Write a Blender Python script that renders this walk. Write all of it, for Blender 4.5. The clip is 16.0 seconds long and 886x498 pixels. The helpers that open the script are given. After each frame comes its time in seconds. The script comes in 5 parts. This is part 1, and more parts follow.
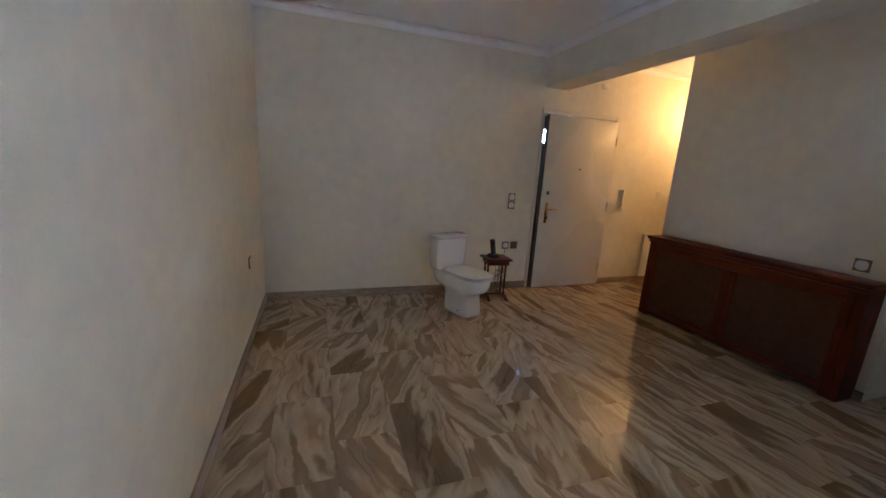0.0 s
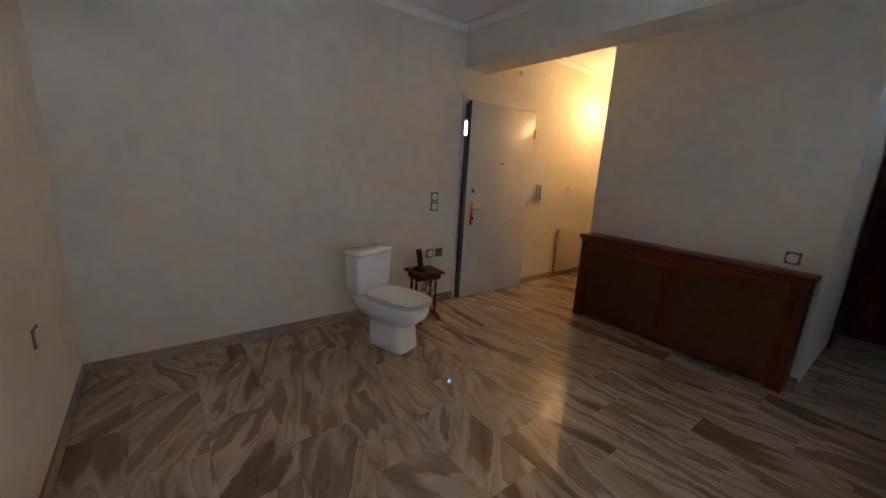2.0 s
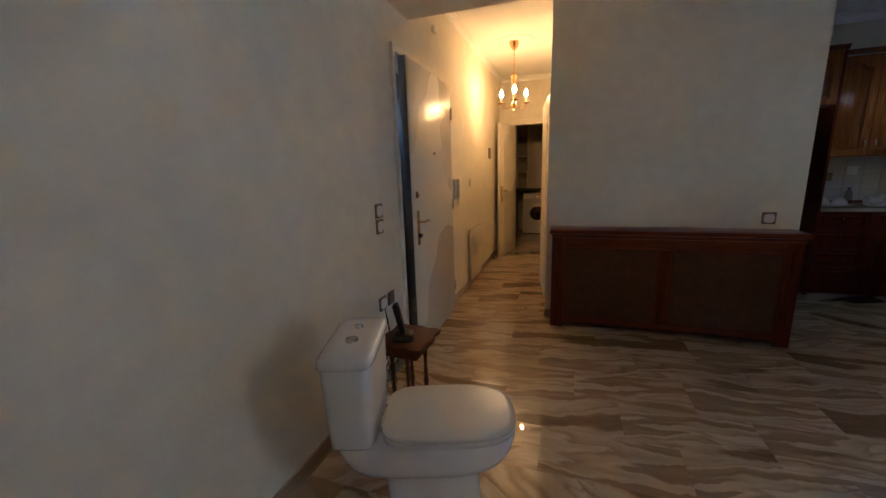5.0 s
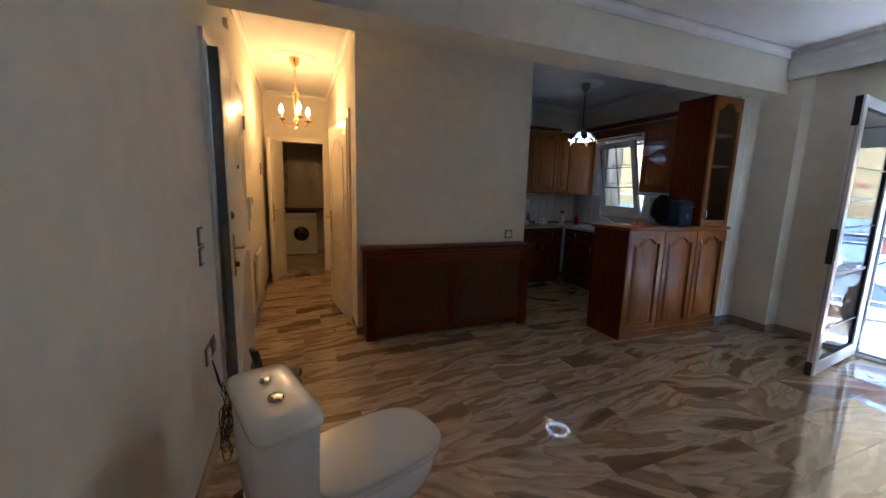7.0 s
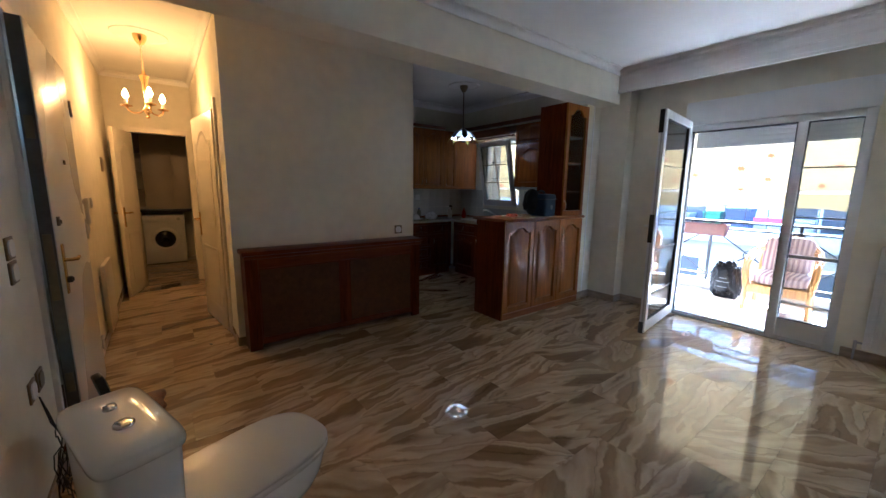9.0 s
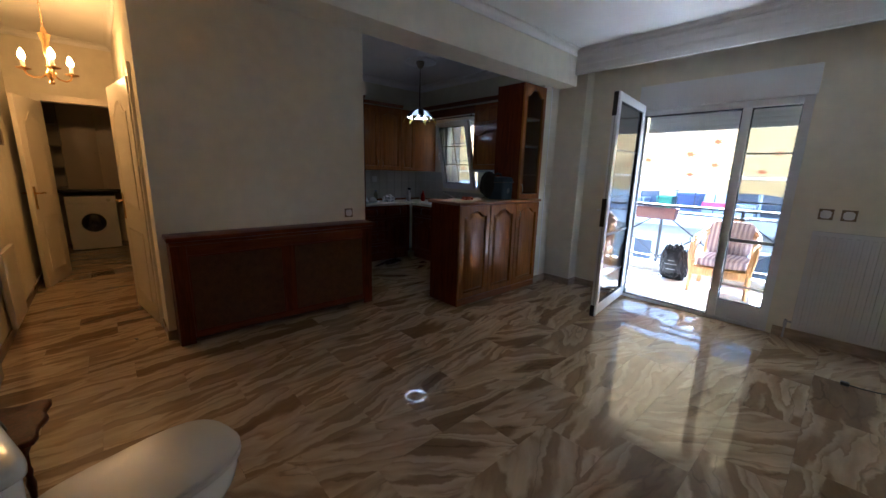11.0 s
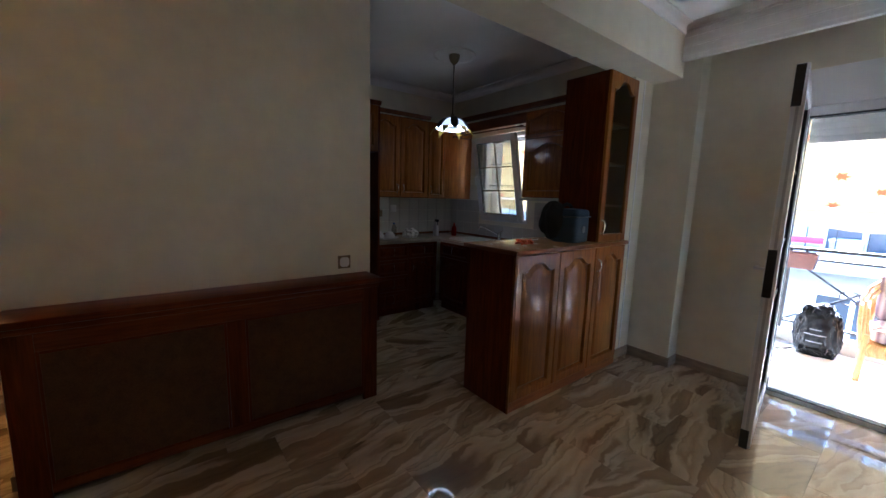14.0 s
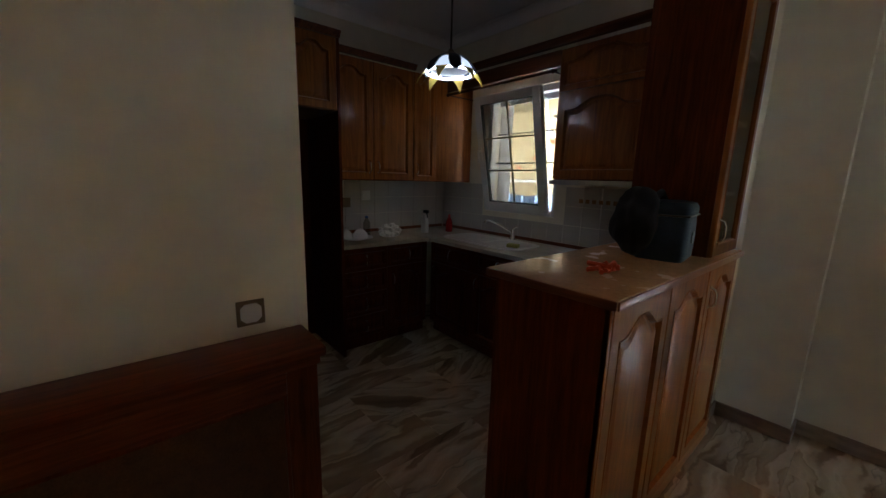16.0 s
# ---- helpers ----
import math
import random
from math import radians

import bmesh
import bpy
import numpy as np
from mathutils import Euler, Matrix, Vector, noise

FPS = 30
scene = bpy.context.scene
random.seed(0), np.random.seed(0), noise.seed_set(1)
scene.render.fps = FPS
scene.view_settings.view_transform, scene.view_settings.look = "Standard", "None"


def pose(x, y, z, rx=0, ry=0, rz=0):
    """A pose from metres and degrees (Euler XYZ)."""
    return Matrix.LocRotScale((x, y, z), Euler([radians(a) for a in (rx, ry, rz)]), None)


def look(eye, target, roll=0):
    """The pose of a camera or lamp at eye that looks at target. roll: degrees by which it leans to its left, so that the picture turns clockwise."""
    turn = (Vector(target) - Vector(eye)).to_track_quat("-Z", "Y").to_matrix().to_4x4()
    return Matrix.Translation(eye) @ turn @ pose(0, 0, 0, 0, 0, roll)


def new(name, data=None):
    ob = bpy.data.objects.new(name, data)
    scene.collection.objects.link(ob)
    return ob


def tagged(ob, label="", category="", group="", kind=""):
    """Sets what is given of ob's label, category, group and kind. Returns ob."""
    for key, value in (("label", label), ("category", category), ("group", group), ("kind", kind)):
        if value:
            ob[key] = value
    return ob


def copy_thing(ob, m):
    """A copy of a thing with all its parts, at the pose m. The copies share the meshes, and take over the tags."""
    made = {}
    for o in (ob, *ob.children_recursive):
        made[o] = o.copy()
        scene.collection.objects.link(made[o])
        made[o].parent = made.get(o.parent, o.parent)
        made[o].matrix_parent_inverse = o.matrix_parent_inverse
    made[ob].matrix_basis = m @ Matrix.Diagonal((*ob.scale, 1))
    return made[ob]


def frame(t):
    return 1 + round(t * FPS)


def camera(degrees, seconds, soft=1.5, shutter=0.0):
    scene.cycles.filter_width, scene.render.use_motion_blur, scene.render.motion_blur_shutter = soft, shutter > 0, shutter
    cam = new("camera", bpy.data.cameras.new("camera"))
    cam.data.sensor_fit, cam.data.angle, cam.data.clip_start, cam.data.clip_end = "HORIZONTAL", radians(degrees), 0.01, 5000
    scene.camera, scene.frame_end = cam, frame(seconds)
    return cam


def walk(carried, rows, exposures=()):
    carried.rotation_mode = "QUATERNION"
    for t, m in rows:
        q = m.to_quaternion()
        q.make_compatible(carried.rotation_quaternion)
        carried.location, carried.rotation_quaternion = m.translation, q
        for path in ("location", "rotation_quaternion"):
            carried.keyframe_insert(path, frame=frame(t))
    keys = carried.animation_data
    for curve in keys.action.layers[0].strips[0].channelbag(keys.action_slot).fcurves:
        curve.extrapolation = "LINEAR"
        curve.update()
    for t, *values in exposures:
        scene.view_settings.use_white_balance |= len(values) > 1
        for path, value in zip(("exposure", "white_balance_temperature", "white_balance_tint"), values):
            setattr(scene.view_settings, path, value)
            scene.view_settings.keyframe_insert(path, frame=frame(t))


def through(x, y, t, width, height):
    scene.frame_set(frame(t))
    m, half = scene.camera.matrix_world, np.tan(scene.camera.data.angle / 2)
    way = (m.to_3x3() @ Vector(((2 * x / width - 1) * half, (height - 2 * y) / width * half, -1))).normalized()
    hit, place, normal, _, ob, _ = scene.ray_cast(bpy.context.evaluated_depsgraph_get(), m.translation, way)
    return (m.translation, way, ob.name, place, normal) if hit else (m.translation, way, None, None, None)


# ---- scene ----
cam = camera(100.1, 16.0)
PATH = [
    (0, (0.651, 0.66, 1.421), (1.297, 2.504, 0.991), 3.4),
    (0.5, (0.646, 0.83, 1.406), (1.409, 2.616, 0.93), 3.6),
    (1, (0.684, 1.027, 1.407), (1.583, 2.763, 0.984), 2.5),
    (1.5, (0.655, 1.274, 1.412), (1.704, 2.924, 0.993), 4.2),
    (2, (0.634, 1.547, 1.433), (1.832, 3.088, 0.996), 3.3),
    (2.5, (0.675, 1.865, 1.421), (1.876, 3.417, 1.035), 3.6),
    (3, (0.722, 2.208, 1.454), (2.002, 3.717, 1.158), 3.7),
    (3.5, (0.672, 2.542, 1.399), (2.177, 3.811, 1.044), 3.0),
    (6, (0.923, 3.928, 1.343), (2.902, 3.995, 1.064), -0.9),
    (6.5, (0.905, 4.059, 1.368), (2.859, 3.696, 1.147), 1.5),
    (7, (0.81, 4.138, 1.368), (2.649, 3.416, 1.056), 1.5),
    (7.5, (0.747, 4.134, 1.395), (2.473, 3.157, 1.134), 2.1),
    (8, (0.737, 4.12, 1.381), (2.404, 3.047, 1.117), 1.2),
    (8.5, (0.722, 4.105, 1.376), (2.349, 2.978, 1.092), 0.9),
    (9, (0.715, 4.087, 1.377), (2.29, 2.897, 1.053), 0.8),
    (9.5, (0.702, 4.053, 1.371), (2.176, 2.753, 1.003), 1.2),
    (12, (0.839, 3.687, 1.371), (2.288, 2.373, 0.952), 1.5),
    (12.5, (1.054, 3.549, 1.361), (2.542, 2.265, 0.991), 1.3),
    (13, (1.315, 3.427, 1.388), (2.82, 2.158, 1.038), 1.4),
    (13.5, (1.575, 3.248, 1.39), (3.146, 2.049, 1.085), 0.8),
    (14, (1.819, 3.063, 1.393), (3.384, 1.85, 1.111), 1.7),
    (14.5, (2.098, 2.9, 1.399), (3.556, 1.567, 1.087), 2.8),
    (15, (2.381, 2.745, 1.399), (3.82, 1.399, 1.056), 1.9),
    (15.5, (2.639, 2.542, 1.405), (4.179, 1.305, 1.087), 1.1),
    (16, (2.865, 2.347, 1.396), (4.363, 1.077, 1.021), 1.5),
]
EXPOSURES = [(0.0, 5.9, 4650, 16), (1.5, 5.82, 4600, 16), (3.5, 5.68, 4560, 16), (7.0, 5.72, 4560, 16), (8.5, 5.68, 4700, 16), (9.5, 5.55, 4750, 16), (12.5, 5.15, 4800, 16), (13.5, 5.32, 4850, 16), (15.0, 5.45, 5150, 16), (16.0, 5.1, 5250, 16)]
walk(cam, [(t, look(eye, target, roll)) for t, eye, target, roll in PATH], EXPOSURES)

# ---- light ----
world = bpy.data.worlds.new("sky_world")
scene.world = world
world.use_nodes = True
wn = world.node_tree
sky = wn.nodes.new("ShaderNodeTexSky")
sky.sky_type, sky.sun_disc = "NISHITA", False
sky.sun_elevation, sky.sun_rotation = radians(33), radians(170)
wn.nodes["Background"].inputs["Strength"].default_value = 0.12
wn.links.new(sky.outputs["Color"], wn.nodes["Background"].inputs["Color"])
sun_data = bpy.data.lights.new("sun", "SUN")
sun_data.energy, sun_data.angle, sun_data.color = 5.0, radians(0.5), (1.0, 0.95, 0.86)
sun = new("sun", sun_data)
sun.matrix_world = look((0, 0, 0), (-0.18, 1.0, -0.66))


# ---- materials ----
def mat(name, color, rough=0.5, metal=0.0, grain=0.0, scale=20.0, bump=0.0, bscale=80.0, spec=0.5, stretch=(1, 1, 1), coat=0.0):
    m = bpy.data.materials.new(name)
    m.use_nodes = True
    t = m.node_tree
    b = t.nodes["Principled BSDF"]
    b.inputs["Base Color"].default_value = (*color, 1)
    b.inputs["Roughness"].default_value = rough
    b.inputs["Metallic"].default_value = metal
    b.inputs["Specular IOR Level"].default_value = spec
    b.inputs["Coat Weight"].default_value = coat
    if grain or bump:
        co = t.nodes.new("ShaderNodeNewGeometry")
        mp = t.nodes.new("ShaderNodeMapping")
        mp.inputs["Scale"].default_value = stretch
        t.links.new(co.outputs["Position"], mp.inputs["Vector"])
    if grain:
        n1 = t.nodes.new("ShaderNodeTexNoise")
        n1.inputs["Scale"].default_value, n1.inputs["Detail"].default_value = scale, 6
        n2 = t.nodes.new("ShaderNodeTexNoise")
        n2.inputs["Scale"].default_value, n2.inputs["Detail"].default_value = scale * 0.13, 3
        t.links.new(mp.outputs[0], n1.inputs["Vector"])
        t.links.new(mp.outputs[0], n2.inputs["Vector"])
        add = t.nodes.new("ShaderNodeMath")
        add.operation = "ADD"
        t.links.new(n1.outputs[0], add.inputs[0])
        t.links.new(n2.outputs[0], add.inputs[1])
        ramp = t.nodes.new("ShaderNodeMapRange")
        ramp.inputs[1].default_value, ramp.inputs[2].default_value = 0.7, 1.3
        ramp.inputs[3].default_value, ramp.inputs[4].default_value = 1 - grain, 1 + grain
        t.links.new(add.outputs[0], ramp.inputs[0])
        mul = t.nodes.new("ShaderNodeVectorMath")
        mul.operation = "SCALE"
        mul.inputs[0].default_value = color
        t.links.new(ramp.outputs[0], mul.inputs["Scale"])
        t.links.new(mul.outputs[0], b.inputs["Base Color"])
        rr = t.nodes.new("ShaderNodeMapRange")
        rr.inputs[3].default_value, rr.inputs[4].default_value = max(0.02, rough - 0.08), min(1, rough + 0.08)
        t.links.new(n2.outputs[0], rr.inputs[0])
        t.links.new(rr.outputs[0], b.inputs["Roughness"])
    if bump:
        nb = t.nodes.new("ShaderNodeTexNoise")
        nb.inputs["Scale"].default_value, nb.inputs["Detail"].default_value = bscale, 4
        t.links.new(mp.outputs[0], nb.inputs["Vector"])
        bn = t.nodes.new("ShaderNodeBump")
        bn.inputs["Strength"].default_value, bn.inputs["Distance"].default_value = bump, 0.004
        t.links.new(nb.outputs[0], bn.inputs["Height"])
        t.links.new(bn.outputs[0], b.inputs["Normal"])
    return m


def wood(name, dark, light, rough=0.3, scale=7.0, axis=2, coat=0.08, spec=0.3):
    """Stained wood with grain running along one axis."""
    m = bpy.data.materials.new(name)
    m.use_nodes = True
    t = m.node_tree
    b = t.nodes["Principled BSDF"]
    co = t.nodes.new("ShaderNodeNewGeometry")
    info = t.nodes.new("ShaderNodeObjectInfo")
    mp = t.nodes.new("ShaderNodeMapping")
    s = [scale * 3.0] * 3
    s[axis] = scale * 0.22
    mp.inputs["Scale"].default_value = s
    t.links.new(co.outputs["Position"], mp.inputs["Vector"])
    t.links.new(info.outputs["Random"], mp.inputs["Location"])
    n1 = t.nodes.new("ShaderNodeTexNoise")
    n1.inputs["Scale"].default_value, n1.inputs["Detail"].default_value = 1.4, 8
    n1.inputs["Distortion"].default_value = 1.2
    t.links.new(mp.outputs[0], n1.inputs["Vector"])
    n2 = t.nodes.new("ShaderNodeTexNoise")
    n2.inputs["Scale"].default_value, n2.inputs["Detail"].default_value = 6.0, 5
    t.links.new(mp.outputs[0], n2.inputs["Vector"])
    mixf = t.nodes.new("ShaderNodeMath")
    mixf.operation = "MULTIPLY_ADD"
    mixf.inputs[1].default_value = 0.45
    t.links.new(n2.outputs[0], mixf.inputs[0])
    t.links.new(n1.outputs[0], mixf.inputs[2])
    ramp = t.nodes.new("ShaderNodeValToRGB")
    ramp.color_ramp.elements[0].position, ramp.color_ramp.elements[1].position = 0.5, 0.95
    ramp.color_ramp.elements[0].color, ramp.color_ramp.elements[1].color = (*dark, 1), (*light, 1)
    t.links.new(mixf.outputs[0], ramp.inputs[0])
    t.links.new(ramp.outputs[0], b.inputs["Base Color"])
    b.inputs["Roughness"].default_value = rough
    b.inputs["Coat Weight"].default_value, b.inputs["Coat Roughness"].default_value = coat, 0.14
    b.inputs["Specular IOR Level"].default_value = spec
    bn = t.nodes.new("ShaderNodeBump")
    bn.inputs["Strength"].default_value, bn.inputs["Distance"].default_value = 0.12, 0.002
    t.links.new(n2.outputs[0], bn.inputs["Height"])
    t.links.new(bn.outputs[0], b.inputs["Normal"])
    return m


def marble(name, swing, jitter, tilt, warp_by, across, along):
    """Polished brown-beige veined marble; swing: how far the veins turn from slab to slab."""
    m = bpy.data.materials.new(name)
    m.use_nodes = True
    t = m.node_tree
    b = t.nodes["Principled BSDF"]
    co = t.nodes.new("ShaderNodeNewGeometry")
    info = t.nodes.new("ShaderNodeObjectInfo")

    def math_node(op, a, bb=None, c=None):
        n = t.nodes.new("ShaderNodeMath")
        n.operation = op
        for k, v in enumerate((a, bb, c)):
            if v is None:
                continue
            if isinstance(v, (int, float)):
                n.inputs[k].default_value = v
            else:
                t.links.new(v, n.inputs[k])
        return n.outputs[0]

    ang = math_node("MULTIPLY_ADD", math_node("SUBTRACT", info.outputs["Random"], 0.5), swing, tilt)
    rot = t.nodes.new("ShaderNodeVectorRotate")
    rot.rotation_type = "Z_AXIS"
    t.links.new(co.outputs["Position"], rot.inputs["Vector"])
    t.links.new(ang, rot.inputs["Angle"])
    off = t.nodes.new("ShaderNodeCombineXYZ")
    t.links.new(math_node("MULTIPLY", math_node("FRACT", math_node("MULTIPLY", info.outputs["Random"], 17.3)), jitter), off.inputs[0])
    t.links.new(math_node("MULTIPLY", math_node("FRACT", math_node("MULTIPLY", info.outputs["Random"], 41.7)), jitter), off.inputs[1])
    av = t.nodes.new("ShaderNodeVectorMath")
    t.links.new(rot.outputs[0], av.inputs[0])
    t.links.new(off.outputs[0], av.inputs[1])
    # slow warp of the veins
    warp = t.nodes.new("ShaderNodeTexNoise")
    warp.inputs["Scale"].default_value, warp.inputs["Detail"].default_value = 2.6, 3
    t.links.new(av.outputs[0], warp.inputs["Vector"])
    wv = t.nodes.new("ShaderNodeVectorMath")
    wv.operation = "MULTIPLY_ADD"
    wv.inputs[1].default_value = (warp_by, warp_by, 0)
    t.links.new(warp.outputs["Color"], wv.inputs[0])
    t.links.new(av.outputs[0], wv.inputs[2])
    # ragged edges on top of the slow warp
    rag = t.nodes.new("ShaderNodeTexNoise")
    rag.inputs["Scale"].default_value, rag.inputs["Detail"].default_value, rag.inputs["Roughness"].default_value = 13.0, 6, 0.66
    t.links.new(av.outputs[0], rag.inputs["Vector"])
    wr = t.nodes.new("ShaderNodeVectorMath")
    wr.operation = "MULTIPLY_ADD"
    wr.inputs[1].default_value = (0.045, 0.045, 0)
    t.links.new(rag.outputs["Color"], wr.inputs[0])
    t.links.new(wv.outputs[0], wr.inputs[2])
    mp = t.nodes.new("ShaderNodeMapping")
    mp.inputs["Scale"].default_value = (across, along, 1)
    t.links.new(wr.outputs[0], mp.inputs["Vector"])
    big = t.nodes.new("ShaderNodeTexNoise")
    big.inputs["Scale"].default_value, big.inputs["Detail"].default_value, big.inputs["Roughness"].default_value = 1.0, 3.2, 0.52
    t.links.new(mp.outputs[0], big.inputs["Vector"])
    ramp = t.nodes.new("ShaderNodeValToRGB")
    r = ramp.color_ramp
    r.elements[0].position, r.elements[0].color = 0.30, (0.171, 0.115, 0.066, 1)
    r.elements[1].position, r.elements[1].color = 0.395, (0.212, 0.144, 0.084, 1)
    for at, tone in ((0.415, (0.381, 0.286, 0.182)), (0.462, (0.473, 0.374, 0.25)), (0.470, (0.313, 0.225, 0.138)), (0.486, (0.389, 0.294, 0.187)), (0.528, (0.469, 0.368, 0.244)), (0.545, (0.261, 0.184, 0.11)), (0.597, (0.301, 0.216, 0.133)), (0.625, (0.417, 0.32, 0.206)), (0.660, (0.489, 0.39, 0.262)), (0.670, (0.313, 0.225, 0.138)), (0.700, (0.425, 0.328, 0.211))):
        r.elements.new(at).color = (*tone, 1)
    t.links.new(big.outputs[0], ramp.inputs[0])
    # fine striations along the veins
    fine = t.nodes.new("ShaderNodeTexNoise")
    fine.inputs["Scale"].default_value, fine.inputs["Detail"].default_value, fine.inputs["Roughness"].default_value = 4.2, 7, 0.66
    t.links.new(mp.outputs[0], fine.inputs["Vector"])
    mott = t.nodes.new("ShaderNodeMapRange")
    mott.inputs[1].default_value, mott.inputs[2].default_value = 0.3, 0.7
    mott.inputs[3].default_value, mott.inputs[4].default_value = 0.78, 1.18
    t.links.new(fine.outputs[0], mott.inputs[0])
    # thin dark cracks
    vein = t.nodes.new("ShaderNodeTexNoise")
    vein.inputs["Scale"].default_value, vein.inputs["Detail"].default_value = 0.8, 4
    t.links.new(mp.outputs[0], vein.inputs["Vector"])
    line = math_node("ABSOLUTE", math_node("SUBTRACT", vein.outputs[0], 0.47))
    mr = t.nodes.new("ShaderNodeMapRange")
    mr.inputs[1].default_value, mr.inputs[2].default_value = 0.001, 0.007
    mr.inputs[3].default_value, mr.inputs[4].default_value = 0.72, 1.0
    t.links.new(line, mr.inputs[0])
    tone = math_node("MULTIPLY", math_node("MULTIPLY", mr.outputs[0], mott.outputs[0]), math_node("MULTIPLY_ADD", math_node("FRACT", math_node("MULTIPLY", info.outputs["Random"], 7.7)), 0.08, 1.13))
    sc = t.nodes.new("ShaderNodeVectorMath")
    sc.operation = "SCALE"
    t.links.new(ramp.outputs[0], sc.inputs[0])
    t.links.new(tone, sc.inputs["Scale"])
    t.links.new(sc.outputs[0], b.inputs["Base Color"])
    rn = t.nodes.new("ShaderNodeTexNoise")
    rn.inputs["Scale"].default_value, rn.inputs["Detail"].default_value = 3.5, 6
    t.links.new(co.outputs["Position"], rn.inputs["Vector"])
    rm = t.nodes.new("ShaderNodeMapRange")
    rm.inputs[1].default_value, rm.inputs[2].default_value = 0.35, 0.7
    rm.inputs[3].default_value, rm.inputs[4].default_value = 0.012, 0.045
    t.links.new(rn.outputs[0], rm.inputs[0])
    t.links.new(rm.outputs[0], b.inputs["Roughness"])
    b.inputs["Specular IOR Level"].default_value = 0.34
    b.inputs["Coat Weight"].default_value, b.inputs["Coat Roughness"].default_value = 0.5, 0.24
    return m


def glow(name, color, strength):
    m = bpy.data.materials.new(name)
    m.use_nodes = True
    b = m.node_tree.nodes["Principled BSDF"]
    b.inputs["Base Color"].default_value = (*color, 1)
    b.inputs["Emission Color"].default_value = (*color, 1)
    b.inputs["Emission Strength"].default_value = strength
    return m


def pane_glass(name, tint):
    """Thin flat pane: lets light straight through, with a faint mirror on top."""
    m = bpy.data.materials.new(name)
    m.use_nodes = True
    t = m.node_tree
    t.nodes.remove(t.nodes["Principled BSDF"])
    tr = t.nodes.new("ShaderNodeBsdfTransparent")
    tr.inputs["Color"].default_value = (*tint, 1)
    gl = t.nodes.new("ShaderNodeBsdfGlossy")
    gl.inputs["Roughness"].default_value = 0.03
    lw = t.nodes.new("ShaderNodeLayerWeight")
    pw = t.nodes.new("ShaderNodeMath")
    pw.operation = "POWER"
    pw.inputs[1].default_value = 5.0
    t.links.new(lw.outputs["Facing"], pw.inputs[0])
    fr = t.nodes.new("ShaderNodeMath")
    fr.operation = "MULTIPLY_ADD"
    fr.inputs[1].default_value, fr.inputs[2].default_value = 0.8, 0.035
    t.links.new(pw.outputs[0], fr.inputs[0])
    mx = t.nodes.new("ShaderNodeMixShader")
    t.links.new(fr.outputs[0], mx.inputs[0])
    t.links.new(tr.outputs[0], mx.inputs[1])
    t.links.new(gl.outputs[0], mx.inputs[2])
    t.links.new(mx.outputs[0], t.nodes["Material Output"].inputs["Surface"])
    return m


def cloth_awning(name, color, through=0.06):
    """Thin awning cloth with a faint weave, lit through from behind."""
    m = bpy.data.materials.new(name)
    m.use_nodes = True
    t = m.node_tree
    t.nodes.remove(t.nodes["Principled BSDF"])
    co = t.nodes.new("ShaderNodeNewGeometry")
    no = t.nodes.new("ShaderNodeTexNoise")
    no.inputs["Scale"].default_value, no.inputs["Detail"].default_value = 5, 6
    t.links.new(co.outputs["Position"], no.inputs["Vector"])
    mr = t.nodes.new("ShaderNodeMapRange")
    mr.inputs[3].default_value, mr.inputs[4].default_value = 0.88, 1.12
    t.links.new(no.outputs[0], mr.inputs[0])
    sc = t.nodes.new("ShaderNodeVectorMath")
    sc.operation = "SCALE"
    sc.inputs[0].default_value = color
    t.links.new(mr.outputs[0], sc.inputs["Scale"])
    df = t.nodes.new("ShaderNodeBsdfDiffuse")
    tl = t.nodes.new("ShaderNodeBsdfTranslucent")
    mx = t.nodes.new("ShaderNodeMixShader")
    mx.inputs[0].default_value = through
    for s in (df, tl):
        t.links.new(sc.outputs[0], s.inputs["Color"])
    t.links.new(df.outputs[0], mx.inputs[1])
    t.links.new(tl.outputs[0], mx.inputs[2])
    t.links.new(mx.outputs[0], t.nodes["Material Output"].inputs["Surface"])
    return m


PLASTER = mat("cream_plaster", (0.775, 0.735, 0.605), 0.85, grain=0.06, scale=9, bump=0.4, bscale=45, spec=0.2)
CEIL = mat("white_ceiling_paint", (0.90, 0.90, 0.89), 0.9, grain=0.03, scale=6, bump=0.1, bscale=60, spec=0.2)
GYPSUM = mat("white_gypsum", (0.88, 0.87, 0.85), 0.8, grain=0.03, scale=12, bump=0.05, spec=0.2)
GROUT = mat("brown_grout", (0.16, 0.12, 0.09), 0.8, grain=0.15, scale=60)
MARBLE_LONG = marble("marble_long_veins", 0.28, 1.4, -0.12, 0.16, 3.5, 0.5)
MARBLE_MIX = marble("marble_turned_veins", 1.35, 9.0, 0.1, 0.10, 3.3, 0.55)
MARBLE_SKIRT = mat("skirting_marble", (0.33, 0.255, 0.18), 0.3, grain=0.35, scale=9, bump=0.0, stretch=(1, 1, 4))
CHERRY = wood("dark_cherry_wood", (0.070, 0.0115, 0.0022), (0.165, 0.033, 0.0055), 0.36, 7, 2, 0.0, 0.08)
CHERRY_Y = wood("dark_cherry_wood_lengthwise", (0.088, 0.0148, 0.0026), (0.205, 0.043, 0.0068), 0.30, 7, 1, 0.0, 0.16)
OAK = wood("warm_brown_door_wood", (0.18, 0.052, 0.006), (0.36, 0.122, 0.014), 0.34, 7, 2, 0.3, 0.22)
OAK_Y = wood("warm_brown_wood_lengthwise", (0.17, 0.044, 0.008), (0.32, 0.096, 0.018), 0.28, 7, 1, 0.15)
